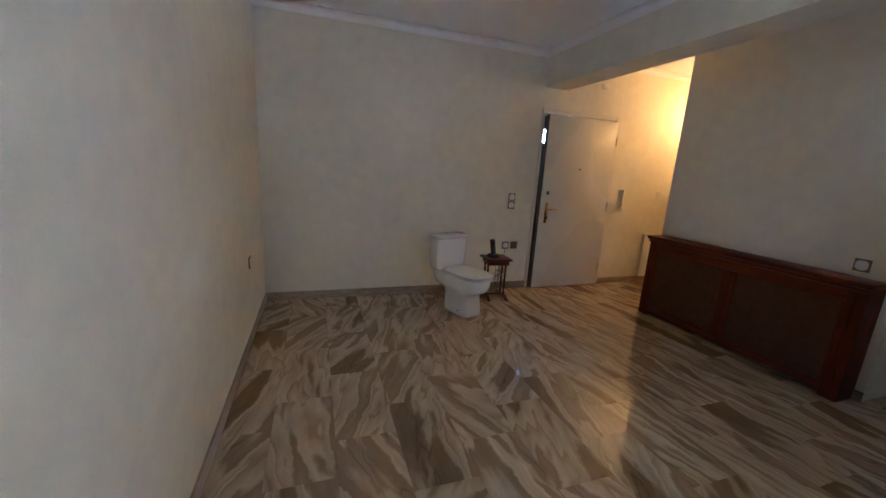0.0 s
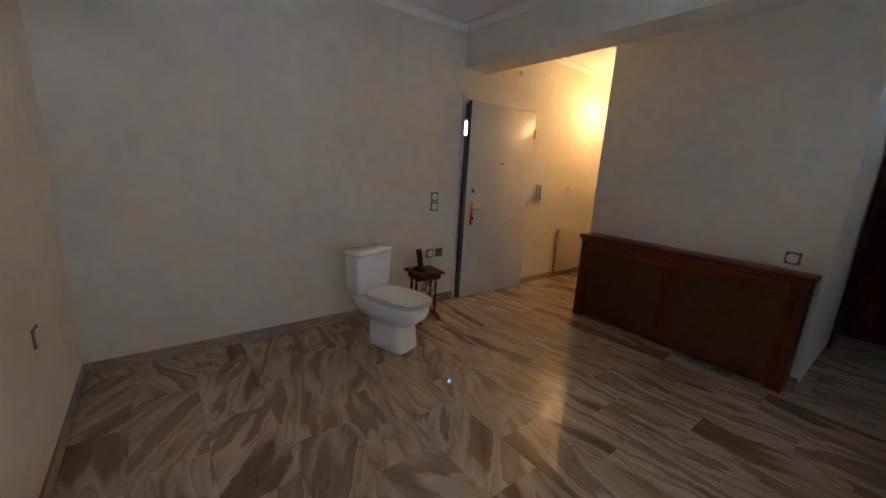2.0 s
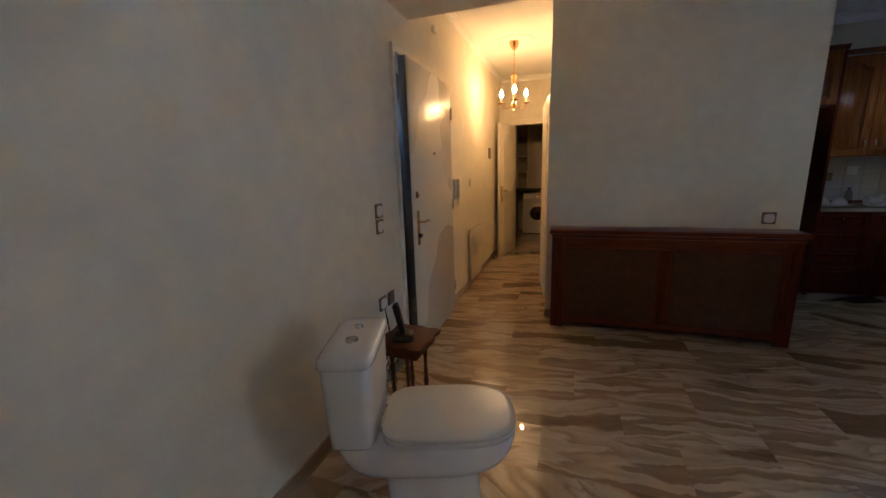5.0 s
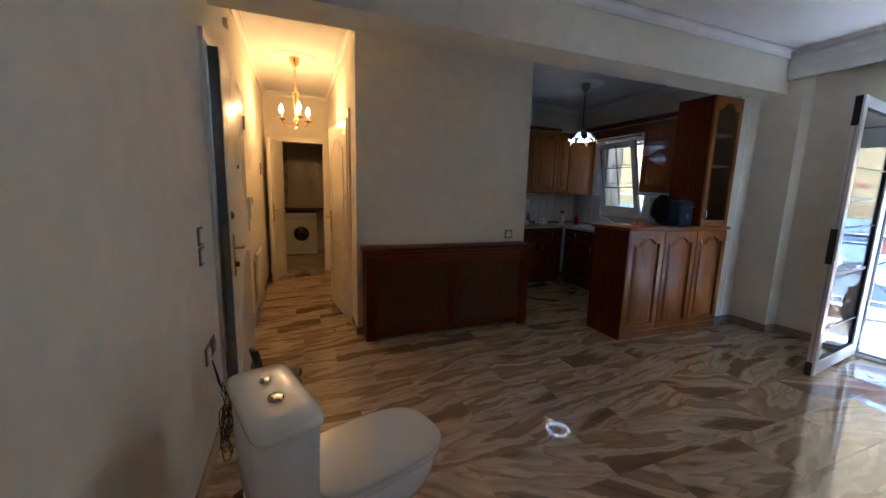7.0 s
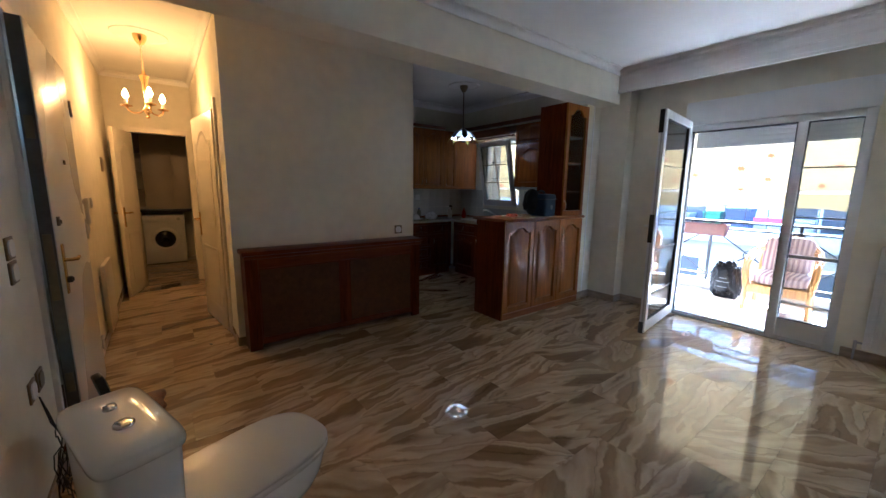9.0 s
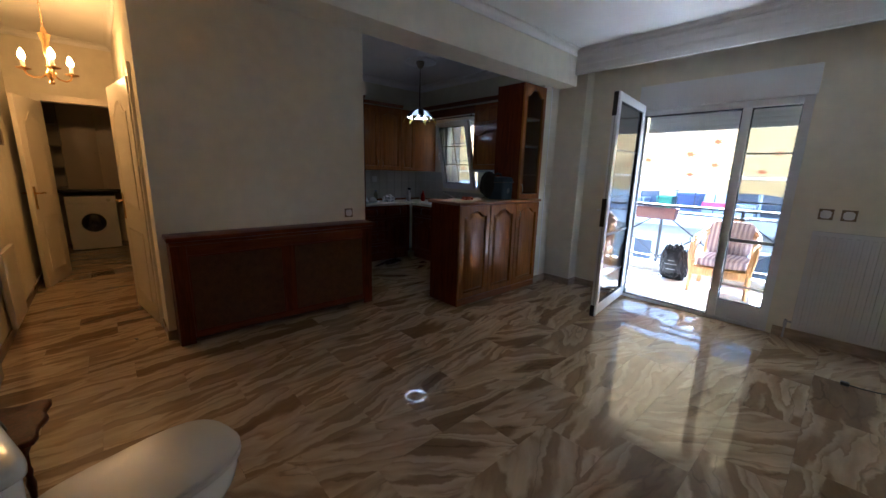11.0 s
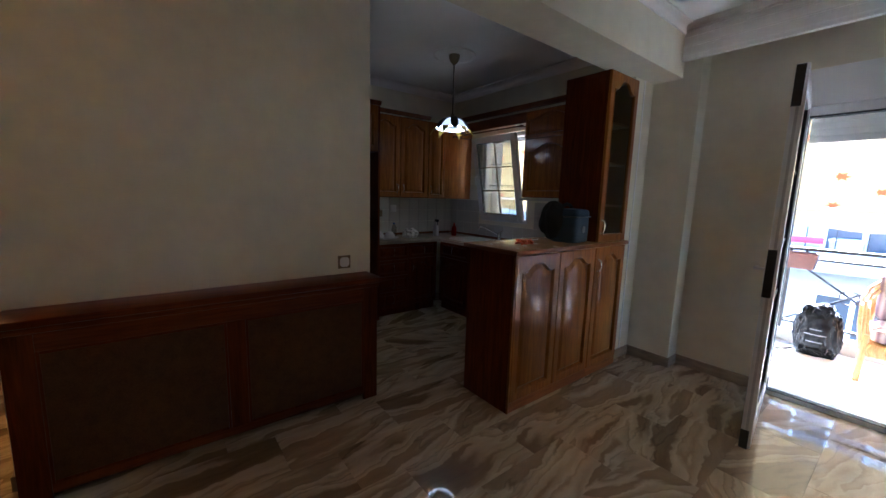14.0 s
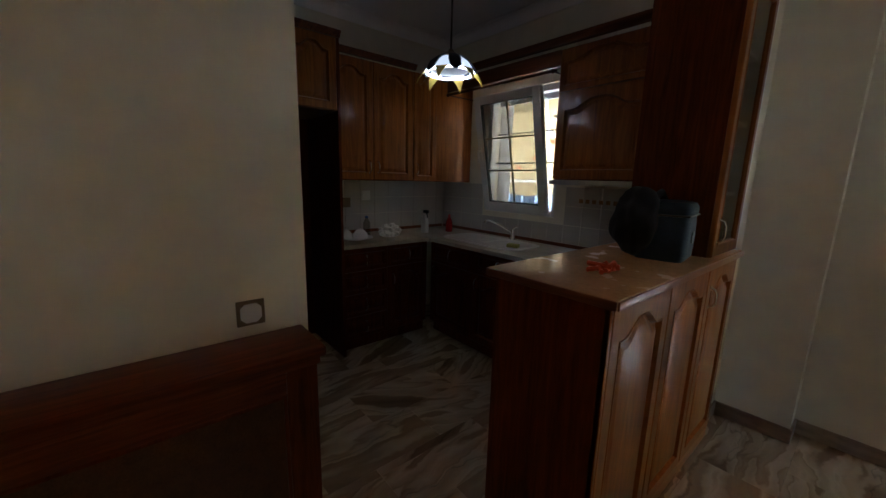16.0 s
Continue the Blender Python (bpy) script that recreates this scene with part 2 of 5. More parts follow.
OAK_X = wood("warm_brown_wood_crosswise", (0.085, 0.021, 0.005), (0.215, 0.066, 0.016), 0.32, 7, 0)
DARKWOOD = wood("red_brown_turned_wood", (0.05, 0.012, 0.006), (0.12, 0.028, 0.010), 0.5, 12, 2, 0.0)
WORKTOP = mat("beige_speckled_worktop", (0.46, 0.26, 0.12), 0.25, grain=0.14, scale=70)
STONE_TOP = mat("pale_marble_worktop", (0.54, 0.49, 0.41), 0.22, grain=0.15, scale=14, stretch=(1, 2.5, 1))
CANE = mat("woven_cane_panel", (0.105, 0.042, 0.014), 0.7, spec=0.15, grain=0.25, scale=160, bump=0.9, bscale=420)
CERAMIC = mat("white_ceramic", (0.80, 0.81, 0.80), 0.10, grain=0.015, scale=4, coat=0.15)
SEAT = mat("white_seat_plastic", (0.70, 0.70, 0.68), 0.24, grain=0.02, scale=5)
CHROME = mat("chrome", (0.72, 0.72, 0.72), 0.14, 1.0)
EDGE = mat("grey_metal_door_edge", (0.11, 0.105, 0.09), 0.45, 0.0, grain=0.2, scale=30)
STEEL = mat("brushed_steel", (0.50, 0.51, 0.52), 0.34, 1.0, grain=0.08, scale=80)
BRASS = mat("polished_brass", (0.72, 0.48, 0.17), 0.24, 1.0, grain=0.08, scale=30)
PVC = mat("white_aluminium_paint", (0.74, 0.75, 0.75), 0.32, grain=0.03, scale=8)
DOORPAINT = mat("cream_door_paint", (0.74, 0.69, 0.58), 0.30, grain=0.03, scale=5, bump=0.05, bscale=25)
ENTRY = mat("pale_entrance_door_paint", (0.70, 0.67, 0.60), 0.27, grain=0.03, scale=5, bump=0.04, bscale=30)
PLASTIC_W = mat("white_plastic", (0.72, 0.72, 0.70), 0.35, grain=0.03, scale=10)
PLASTIC_B = mat("black_plastic", (0.016, 0.016, 0.017), 0.35, grain=0.1, scale=40)
RUBBER = mat("black_rubber", (0.012, 0.012, 0.012), 0.6)
BRONZE = mat("dark_bronze_frame", (0.20, 0.15, 0.09), 0.4, 0.4, grain=0.1, scale=60)
ENAMEL = mat("white_enamel", (0.72, 0.71, 0.68), 0.25, grain=0.03, scale=6)
DARKGLASS = mat("dark_porthole_glass", (0.012, 0.012, 0.014), 0.05, coat=1.0)
NAVY = mat("navy_bag_fabric", (0.010, 0.027, 0.052), 0.75, grain=0.2, scale=60, bump=0.4, bscale=300)
BLACKCLOTH = mat("black_bag_fabric", (0.010, 0.010, 0.013), 0.8, grain=0.2, scale=60, bump=0.5, bscale=200)
ORANGE = mat("orange_plastic", (0.75, 0.11, 0.02), 0.4, grain=0.1, scale=60)
LACQUER = mat("cream_cupboard_lacquer", (0.50, 0.44, 0.34), 0.35, grain=0.04, scale=6)
TILE_W = mat("white_wall_tile", (0.50, 0.49, 0.45), 0.15, grain=0.04, scale=5)
TILE_D = mat("brown_decor_tile", (0.30, 0.17, 0.07), 0.2, grain=0.3, scale=60)
BALCONY_TILE = mat("pale_balcony_tile", (0.60, 0.59, 0.56), 0.9, spec=0.05, grain=0.08, scale=10)
IRON = mat("black_iron", (0.02, 0.02, 0.022), 0.5, 0.3, grain=0.1, scale=40)
RATTAN = wood("honey_rattan", (0.36, 0.16, 0.045), (0.62, 0.34, 0.12), 0.4, 20, 2)
BAG_PLASTIC = mat("black_rubbish_bag_plastic", (0.005, 0.005, 0.006), 0.38, grain=0.2, scale=20, bump=0.5, bscale=30, spec=0.14)
PLANTER = mat("dark_red_planter", (0.07, 0.018, 0.010), 0.6, grain=0.15, scale=30)
AWNING = cloth_awning("cream_awning_cloth", (0.30, 0.24, 0.125))
AWNING_PRINT = cloth_awning("red_leaf_print", (0.36, 0.095, 0.040))
GLASS_T = pane_glass("dusty_tinted_pane", (0.76, 0.76, 0.73))
GLASS_K = pane_glass("kitchen_window_pane", (0.58, 0.58, 0.555))
GLASS_C = pane_glass("cabinet_glass", (0.75, 0.75, 0.72))
FACADE = mat("pale_facade_render", (0.40, 0.39, 0.36), 0.85, grain=0.08, scale=3, bump=0.1)
ASPHALT = mat("asphalt", (0.055, 0.055, 0.056), 0.85, grain=0.2, scale=30)
BULB = glow("warm_bulb_light", (1.0, 0.48, 0.118), 6.3)
LAMP_GLASS = glow("white_lamp_glass", (0.92, 0.97, 1.0), 0.022)
LAMP_RING = glow("white_ring_light", (0.92, 0.98, 1.0), 0.35)
# dark base colour stands in for the shade of an unlit stairwell
LANDING = mat("unlit_stairwell_tone", (0.10, 0.095, 0.085), 0.9, grain=0.06, scale=9)
SHADE_GLASS = mat("grey_window_glass", (0.07, 0.075, 0.085), 0.15, grain=0.05)
YELLOW_GLASS = mat("amber_glass_tip", (0.70, 0.48, 0.10), 0.2, grain=0.1, scale=30)


# ---- mesh helpers ----
def box(bm, x0, x1, y0, y1, z0, z1, bevel=0.0, seg=2):
    r = bmesh.ops.create_cube(bm, size=1.0)
    for v in r["verts"]:
        v.co = Vector((x0 + (v.co.x + 0.5) * (x1 - x0), y0 + (v.co.y + 0.5) * (y1 - y0), z0 + (v.co.z + 0.5) * (z1 - z0)))
    if bevel:
        es = list({e for v in r["verts"] for e in v.link_edges})
        bmesh.ops.bevel(bm, geom=es, offset=bevel, segments=seg, affect="EDGES", profile=0.5, clamp_overlap=True)
    return bm


def boxes(*bs, bevel=0.0):
    bm = bmesh.new()
    for b in bs:
        box(bm, *b, bevel=bevel)
    return bm


def cyl(bm, p, q, r, r2=None, seg=16):
    """A round bar from p to q."""
    p, q = Vector(p), Vector(q)
    d = q - p
    m = Matrix.Translation((p + q) / 2) @ d.to_track_quat("Z", "Y").to_matrix().to_4x4()
    bmesh.ops.create_cone(bm, cap_ends=True, segments=seg, radius1=r, radius2=r if r2 is None else r2, depth=d.length, matrix=m)
    return bm


def ball(bm, c, r, sx=1, sy=1, sz=1, u=16, v=10):
    bmesh.ops.create_uvsphere(bm, u_segments=u, v_segments=v, radius=r, matrix=Matrix.Translation(c) @ Matrix.Diagonal((sx, sy, sz, 1)))
    return bm


def lathe(bm, prof, c=(0, 0, 0), seg=24):
    """Turns a profile of (radius, height) round the upright line through c."""
    rings = []
    for r, z in prof:
        rings.append([bm.verts.new((c[0] + r * math.cos(2 * math.pi * k / seg), c[1] + r * math.sin(2 * math.pi * k / seg), c[2] + z)) for k in range(seg)])
    for a, b in zip(rings, rings[1:]):
        for k in range(seg):
            bm.faces.new((a[k], a[(k + 1) % seg], b[(k + 1) % seg], b[k]))
    bm.faces.new(list(reversed(rings[0])))
    bm.faces.new(rings[-1])
    return bm


def tube(bm, pts, r, seg=8, close=False):
    """A round bar along a line of points."""
    pts = [Vector(p) for p in pts]
    rings = []
    for i, p in enumerate(pts):
        d = (pts[min(i + 1, len(pts) - 1)] - pts[max(i - 1, 0)]).normalized()
        a = d.orthogonal().normalized() if i == 0 else (rings_a - d * rings_a.dot(d)).normalized()
        rings_a = a
        b = d.cross(a)
        rings.append([bm.verts.new(p + r * (a * math.cos(2 * math.pi * k / seg) + b * math.sin(2 * math.pi * k / seg))) for k in range(seg)])
    for u, w in zip(rings, rings[1:]):
        for k in range(seg):
            bm.faces.new((u[k], u[(k + 1) % seg], w[(k + 1) % seg], w[k]))
    bm.faces.new(list(reversed(rings[0])))
    bm.faces.new(rings[-1])
    return bm


def loft(bm, loops):
    """Joins closed loops of equal length into a skin, capped at both ends."""
    vs = [[bm.verts.new(p) for p in l] for l in loops]
    n = len(vs[0])
    for a, b in zip(vs, vs[1:]):
        for k in range(n):
            bm.faces.new((a[k], a[(k + 1) % n], b[(k + 1) % n], b[k]))
    bm.faces.new(list(reversed(vs[0])))
    bm.faces.new(vs[-1])
    return bm


def prism(bm, poly, axis, a, b):
    """A solid with the outline poly, drawn out along one axis from a to b."""
    def at(p, c):
        return {0: (c, p[0], p[1]), 1: (p[0], c, p[1]), 2: (p[0], p[1], c)}[axis]
    return loft(bm, [[at(p, a) for p in poly], [at(p, b) for p in poly]])


def finish(bm, smooth=0.0):
    bmesh.ops.recalc_face_normals(bm, faces=bm.faces)
    me = bpy.data.meshes.new("mesh")
    bm.to_mesh(me)
    bm.free()
    if smooth:
        for p in me.polygons:
            p.use_smooth = True
        me.set_sharp_from_angle(angle=radians(smooth))
    return me


def structure(name, bm, material, label="", category=""):
    ob = new(name, finish(bm))
    ob.data.materials.append(material)
    return tagged(ob, label, category, kind="structure")


def thing(name, label, category, loc=(0, 0, 0), rz=0, group="", kind=""):
    ob = new(name)
    ob.empty_display_size = 0.1
    ob.matrix_world = pose(*loc, 0, 0, rz)
    return tagged(ob, label, category, group, kind)


def part(name, bm, material, parent, label="", smooth=40):
    ob = new(name, finish(bm, smooth))
    ob.data.materials.append(material)
    ob.parent = parent
    return tagged(ob, label)


def solo(name, bm, material, label, category, loc=(0, 0, 0), rz=0, group="", smooth=40):
    """A thing that is one mesh."""
    ob = new(name, finish(bm, smooth))
    ob.data.materials.append(material)
    ob.matrix_world = pose(*loc, 0, 0, rz)
    return tagged(ob, label, category, group)


def arch_loop(w, h, inset, arch, n=14):
    """Outline of a door panel in (u, v), inset from a w by h board, with a bowed top of the height arch."""
    pts = [(inset, inset), (w - inset, inset)]
    for k in range(n + 1):
        u = 1 - 2 * k / n
        s = max(0.0, 1 - abs(u) * 1.25)
        v = h - inset - arch + arch * (0.5 - 0.5 * math.cos(math.pi * min(1, s * 1.25)))
        pts.append((w / 2 + u * (w / 2 - inset), v))
    return pts


def arch_door(bm, w, h, arch=0.05, stile=0.065, t=0.02, flip=False, opening=False):
    """A framed cabinet door, its back in the plane x = 0 and its face towards -x; u runs along -y, v along z."""
    def loop(inset, a, d):
        pts = arch_loop(w, h, inset, a)
        if flip:
            pts = [(w - u, h - v) for u, v in pts]
        return [(-d, -u, v) for u, v in pts]
    steps = [loop(0.0, 0, 0.0), loop(0.0, 0, t - 0.004), loop(0.004, 0, t), loop(stile - 0.006, arch, t), loop(stile - 0.004, arch, t + 0.003), loop(stile, arch, t + 0.003), loop(stile + 0.007, arch, t - 0.016)]
    if opening:
        steps.append(loop(stile + 0.006, arch, 0.0))
        vs = [[bm.verts.new(p) for p in l] for l in steps]
        vs.append(vs[0])
        n = len(vs[0])
        for a, b in zip(vs, vs[1:]):
            for k in range(n):
                bm.faces.new((a[k], a[(k + 1) % n], b[(k + 1) % n], b[k]))
        return bm
    steps += [loop(stile + 0.014, arch, t - 0.017), loop(stile + 0.034, arch, t - 0.003), loop(stile + 0.040, arch, t - 0.001)]
    return loft(bm, steps)


def bow_handle(bm, length=0.1, reach=0.03, r=0.005):
    """A bowed bar handle, standing off towards -x, upright."""
    pts = [(0, 0, -length / 2), (-reach * 0.7, 0, -length * 0.42), (-reach, 0, -length * 0.2), (-reach, 0, length * 0.2), (-reach * 0.7, 0, length * 0.42), (0, 0, length / 2)]
    tube(bm, pts, r)
    for s in (-1, 1):
        cyl(bm, (-0.003, 0, s * length / 2), (0.001, 0, s * length / 2), r * 1.8)
    return bm


# ---- structure ----
H = 2.75  # ceiling height
structure("wall_west", boxes((-0.04, 0.16, -0.68, 4.775, -0.1, H)), PLASTER, "cream painted plaster wall", "wall")
structure("wall_north", boxes((0.16, 3.165, 4.575, 4.775, -0.1, H), (3.165, 4.20, 4.575, 4.775, 2.10, H), (4.20, 9.6, 4.575, 4.775, -0.1, H)), PLASTER, "cream painted plaster wall with an entrance door opening", "wall")
structure("wall_south", boxes((0.16, 1.10, -0.68, -0.48, -0.1, H), (1.10, 2.44, -0.68, -0.48, 2.30, H), (2.44, 3.01, -0.68, -0.48, -0.1, H)), PLASTER, "cream painted plaster wall with a balcony door opening", "wall")
structure("pillar_south", boxes((3.01, 3.36, -0.68, -0.32, -0.1, H), (3.36, 3.70, -0.68, -0.012, -0.1, H)), PLASTER, "cream plastered corner pillar beside the bar cabinet", "pillar")
structure("trim_corner_bead", boxes((3.355, 3.368, -0.178, -0.160, 0.0, 2.37), bevel=0.003), GYPSUM, "white corner bead on the pillar", "trim")
structure("wall_kitchen_south", boxes((3.70, 4.60, -0.50, -0.30, -0.1, H), (4.60, 5.40, -0.50, -0.30, -0.1, 1.10), (4.60, 5.40, -0.50, -0.30, 2.16, H), (5.40, 6.2, -0.50, -0.30, -0.1, H)), PLASTER, "painted kitchen wall with a window opening", "wall")
structure("wall_kitchen_east", boxes((6.0, 6.2, -0.30, 1.875, -0.1, H)), PLASTER, "painted kitchen wall behind the cabinets", "wall")
structure("wall_middle", boxes((4.20, 4.32, 1.875, 3.65, -0.1, H), (4.32, 6.2, 1.875, 2.0, -0.1, H)), PLASTER, "cream plaster wall behind the radiator cover", "wall")
structure("wall_hall_south", boxes((4.32, 4.60, 3.53, 3.65, -0.1, H), (4.60, 5.40, 3.53, 3.65, 2.04, H), (5.40, 7.14, 3.53, 3.65, -0.1, H)), PLASTER, "cream plaster hallway wall with a door opening", "wall")
structure("wall_hall_end", boxes((7.14, 7.26, 3.35, 3.745, -0.1, H), (7.14, 7.26, 3.745, 4.33, 2.04, H), (7.14, 7.26, 4.33, 4.575, -0.1, H)), PLASTER, "cream plaster wall at the end of the hallway", "wall")
structure("wall_bathroom", boxes((7.26, 9.6, 3.35, 3.5, -0.1, H), (9.4, 9.6, 3.5, 4.575, -0.1, H)), PLASTER, "plain bathroom wall", "wall")
structure("wall_bedroom", boxes((7.0, 7.14, 2.0, 3.53, -0.1, H), (6.2, 7.0, 2.0, 2.12, -0.1, H)), PLASTER, "plain wall of the closed side room", "wall")
# walls toned dark for shade; high opening added so daylight shows at the door gap
structure("wall_landing", boxes((2.9, 3.6, 5.6, 5.75, -0.1, 2.6), (3.6, 4.45, 5.6, 5.75, -0.1, 1.86), (3.6, 4.45, 5.6, 5.75, 2.06, 2.6), (4.45, 4.5, 5.6, 5.75, -0.1, 2.6), (2.75, 2.9, 4.775, 5.75, -0.1, 2.6), (4.5, 4.65, 4.775, 5.75, -0.1, 2.6), (2.75, 4.65, 4.775, 5.75, 2.6, 2.7), (2.9, 4.5, 4.775, 5.6, -0.1, 0.0)), LANDING, "plain stair landing walls coloured dark as if unlit, with an added high opening", "wall")
structure("ceiling", boxes((-0.04, 9.6, -0.68, 4.775, H, H + 0.15)), CEIL, "white painted ceiling", "ceiling")
structure("beam", boxes((3.14, 3.44, -0.32, 4.575, 2.372, H), bevel=0.0), PLASTER, "deep plastered ceiling beam across the room", "beam")
structure("floor", boxes((0.16, 9.4, -0.48, 4.575, -0.1, -0.004), (3.165, 4.20, 4.575, 4.775, -0.1, -0.004), (1.10, 2.44, -0.68, -0.48, -0.1, -0.02)), GROUT, "screed and dark grout under marble slabs", "floor")


def cornice(bm, p, q, inward, z, size=0.065):
    """A stepped cove between wall and ceiling along p to q; inward points into the room."""
    p, q, n = Vector((*p, 0)), Vector((*q, 0)), Vector((*inward, 0))
    prof = [(0, -size), (0.010, -size), (0.012, -size * 0.8)]
    for k in range(6):
        a = math.pi / 2 * k / 5
        prof.append((0.014 + (size - 0.026) * (1 - math.cos(a)), -size * 0.8 + (size * 0.62) * math.sin(a)))
    prof += [(size, -size * 0.16), (size, 0), (0, 0)]
    loft(bm, [[tuple(e + n * u + Vector((0, 0, z + v))) for u, v in prof] for e in (p, q)])


def cornice_run(name, runs, z, size=0.065, label="white moulded plaster cornice"):
    bm = bmesh.new()
    for p, q, n in runs:
        cornice(bm, p, q, n, z, size)
    return structure(name, bm, GYPSUM, label, "cornice")


cornice_run("trim_cornice_living", [((0.16, 4.575), (3.14, 4.575), (0, -1)), ((0.16, -0.27), (0.16, 4.575), (1, 0)), ((3.14, -0.27), (3.14, 4.575), (-1, 0))], H - 0.001)
cornice_run("trim_cornice_kitchen", [((3.45, -0.012), (3.45, 1.6), (1, 0)), ((3.70, -0.30), (6.0, -0.30), (0, 1)), ((6.0, -0.30), (6.0, 1.875), (-1, 0)), ((4.20, 1.875), (6.0, 1.875), (0, -1))], H - 0.001, 0.085)
cornice_run("trim_cornice_hall", [((3.45, 4.575), (7.14, 4.575), (0, -1)), ((4.20, 3.65), (7.14, 3.65), (0, 1)), ((7.14, 3.65), (7.14, 4.575), (-1, 0))], H - 0.001, 0.06)

# pelmet over the balcony door: a fascia with ridges, open below
bm = boxes((0.16, 3.14, -0.300, -0.275, 2.49, H))
for z0, z1, d in ((2.49, 2.515, 0.016), (2.515, 2.525, 0.008), (2.575, 2.587, 0.008), (2.587, 2.60, 0.013), (2.645, 2.657, 0.008), (2.657, 2.67, 0.014), (2.70, 2.712, 0.022)):
    box(bm, 0.16, 3.14, -0.2755, -0.275 + d, z0, z1, bevel=0.003)
prism(bm, [(-0.275, 2.71), (-0.245, 2.712), (-0.225, 2.722), (-0.210, 2.749), (-0.275, 2.749)], 0, 0.16, 3.14)
structure("trim_pelmet", bm, GYPSUM, "white ridged plaster curtain pelmet", "pelmet")

bm = boxes((0.16, 0.172, -0.46, 4.575, 0, 0.085), (0.172, 3.15, 4.563, 4.575, 0, 0.085), (4.24, 7.14, 4.563, 4.575, 0, 0.075), (0.172, 1.06, -0.48, -0.468, 0, 0.085), (2.46, 3.01, -0.48, -0.468, 0, 0.085), (2.998, 3.01, -0.468, -0.32, 0, 0.085),
           (2.998, 3.36, -0.32, -0.308, 0, 0.085), (3.348, 3.36, -0.308, -0.012, 0, 0.085), (4.188, 4.20, 1.87, 3.662, 0, 0.075), (4.20, 4.56, 3.65, 3.662, 0, 0.075), (5.44, 7.14, 3.65, 3.662, 0, 0.075), bevel=0.003)
structure("baseboard", bm, MARBLE_SKIRT, "brown veined marble skirting", "baseboard")


# ---- doors and windows ----
def lever(bm, x, z, out, way, reach=0.11):
    """A lever handle on a face that looks along -y: neck and bent grip."""
    tube(bm, [(x, 0, z), (x, -out * 0.8, z), (x + way * 0.012, -out, z), (x + way * reach * 0.5, -out, z + 0.004), (x + way * reach, -out + 0.006, z - 0.004)], 0.0085, 10)
    return bm


door = thing("door_1", "pale flat entrance door standing slightly ajar in its frame", "door", (4.195, 4.572, 0), 1.0, kind="structure")
part("leaf", boxes((-1.0, 0, -0.055, 0.0, 0.008, 2.085), bevel=0.004), ENTRY, door)
part("edge_strip", boxes((-1.006, -0.999, -0.050, -0.004, 0.01, 2.08)), EDGE, door, "dark steel door edge")
for z, h in ((0.40, 0.10), (0.98, 0.32), (1.62, 0.10)):
    part("lock_plate", boxes((-1.010, -1.005, -0.042, -0.012, z - h / 2, z + h / 2), bevel=0.001), BRONZE, door, "worn brass lock plate")
bm = boxes((-0.935, -0.89, -0.062, -0.0545, 0.83, 1.08), bevel=0.004)
plate = part("handle_plate", bm, BRASS, door, "worn brass handle plate")
bm = bmesh.new()
lever(bm, -0.912, 1.0, 0.105, 1, 0.115)
part("lever", bm, BRASS, plate, "brass lever handle")
part("keyhole", cyl(boxes((-0.925, -0.895, -0.080, -0.060, 0.885, 0.915), bevel=0.004), (-0.91, -0.078, 0.9), (-0.91, -0.084, 0.9), 0.010), PLASTIC_B, plate, "black lock cylinder")
part("upper_lock", cyl(boxes((-0.935, -0.90, -0.066, -0.0545, 1.17, 1.215), bevel=0.004), (-0.918, -0.066, 1.19), (-0.918, -0.072, 1.19), 0.010), BRONZE, door, "dark square upper lock")
part("peephole", cyl(bmesh.new(), (-0.5, -0.063, 1.49), (-0.5, -0.0545, 1.49), 0.012), BRONZE, door, "small dark peephole")
for z in (0.25, 1.05, 1.85):
    part("hinge", cyl(bmesh.new(), (0.004, -0.06, z - 0.05), (0.004, -0.06, z + 0.05), 0.009), DOORPAINT, door)
structure("trim_entrance_casing", boxes((3.130, 3.165, 4.555, 4.60, 0, 2.15), (4.200, 4.255, 4.555, 4.60, 0, 2.15), (3.165, 4.200, 4.555, 4.60, 2.10, 2.15), bevel=0.004), DOORPAINT, "cream painted entrance door casing", "door casing")


def panel_door(bm, w, h, t=0.04):
    """An inner door with an arched upper panel and a lower one, both faces alike; along -x from 0, thickness along y."""
    box(bm, -w, 0, -t / 2, t / 2, 0.008, h, bevel=0.003)
    for s in (-1, 1):
        for v0, hh, arch in ((0.16, 0.62, 0.0), (0.98, h - 1.12, 0.10)):
            pw = w - 0.24
            def loop(i, d):
                return [(-0.12 - u, s * (t / 2 + d), v0 + v) for u, v in arch_loop(pw, hh, i, arch)]
            loft(bm, [loop(0, -0.002), loop(0.004, 0.006), loop(0.016, 0.007), loop(0.026, 0.001), loop(0.05, 0.001), loop(0.075, 0.007), loop(0.08, 0.007)])
    return bm


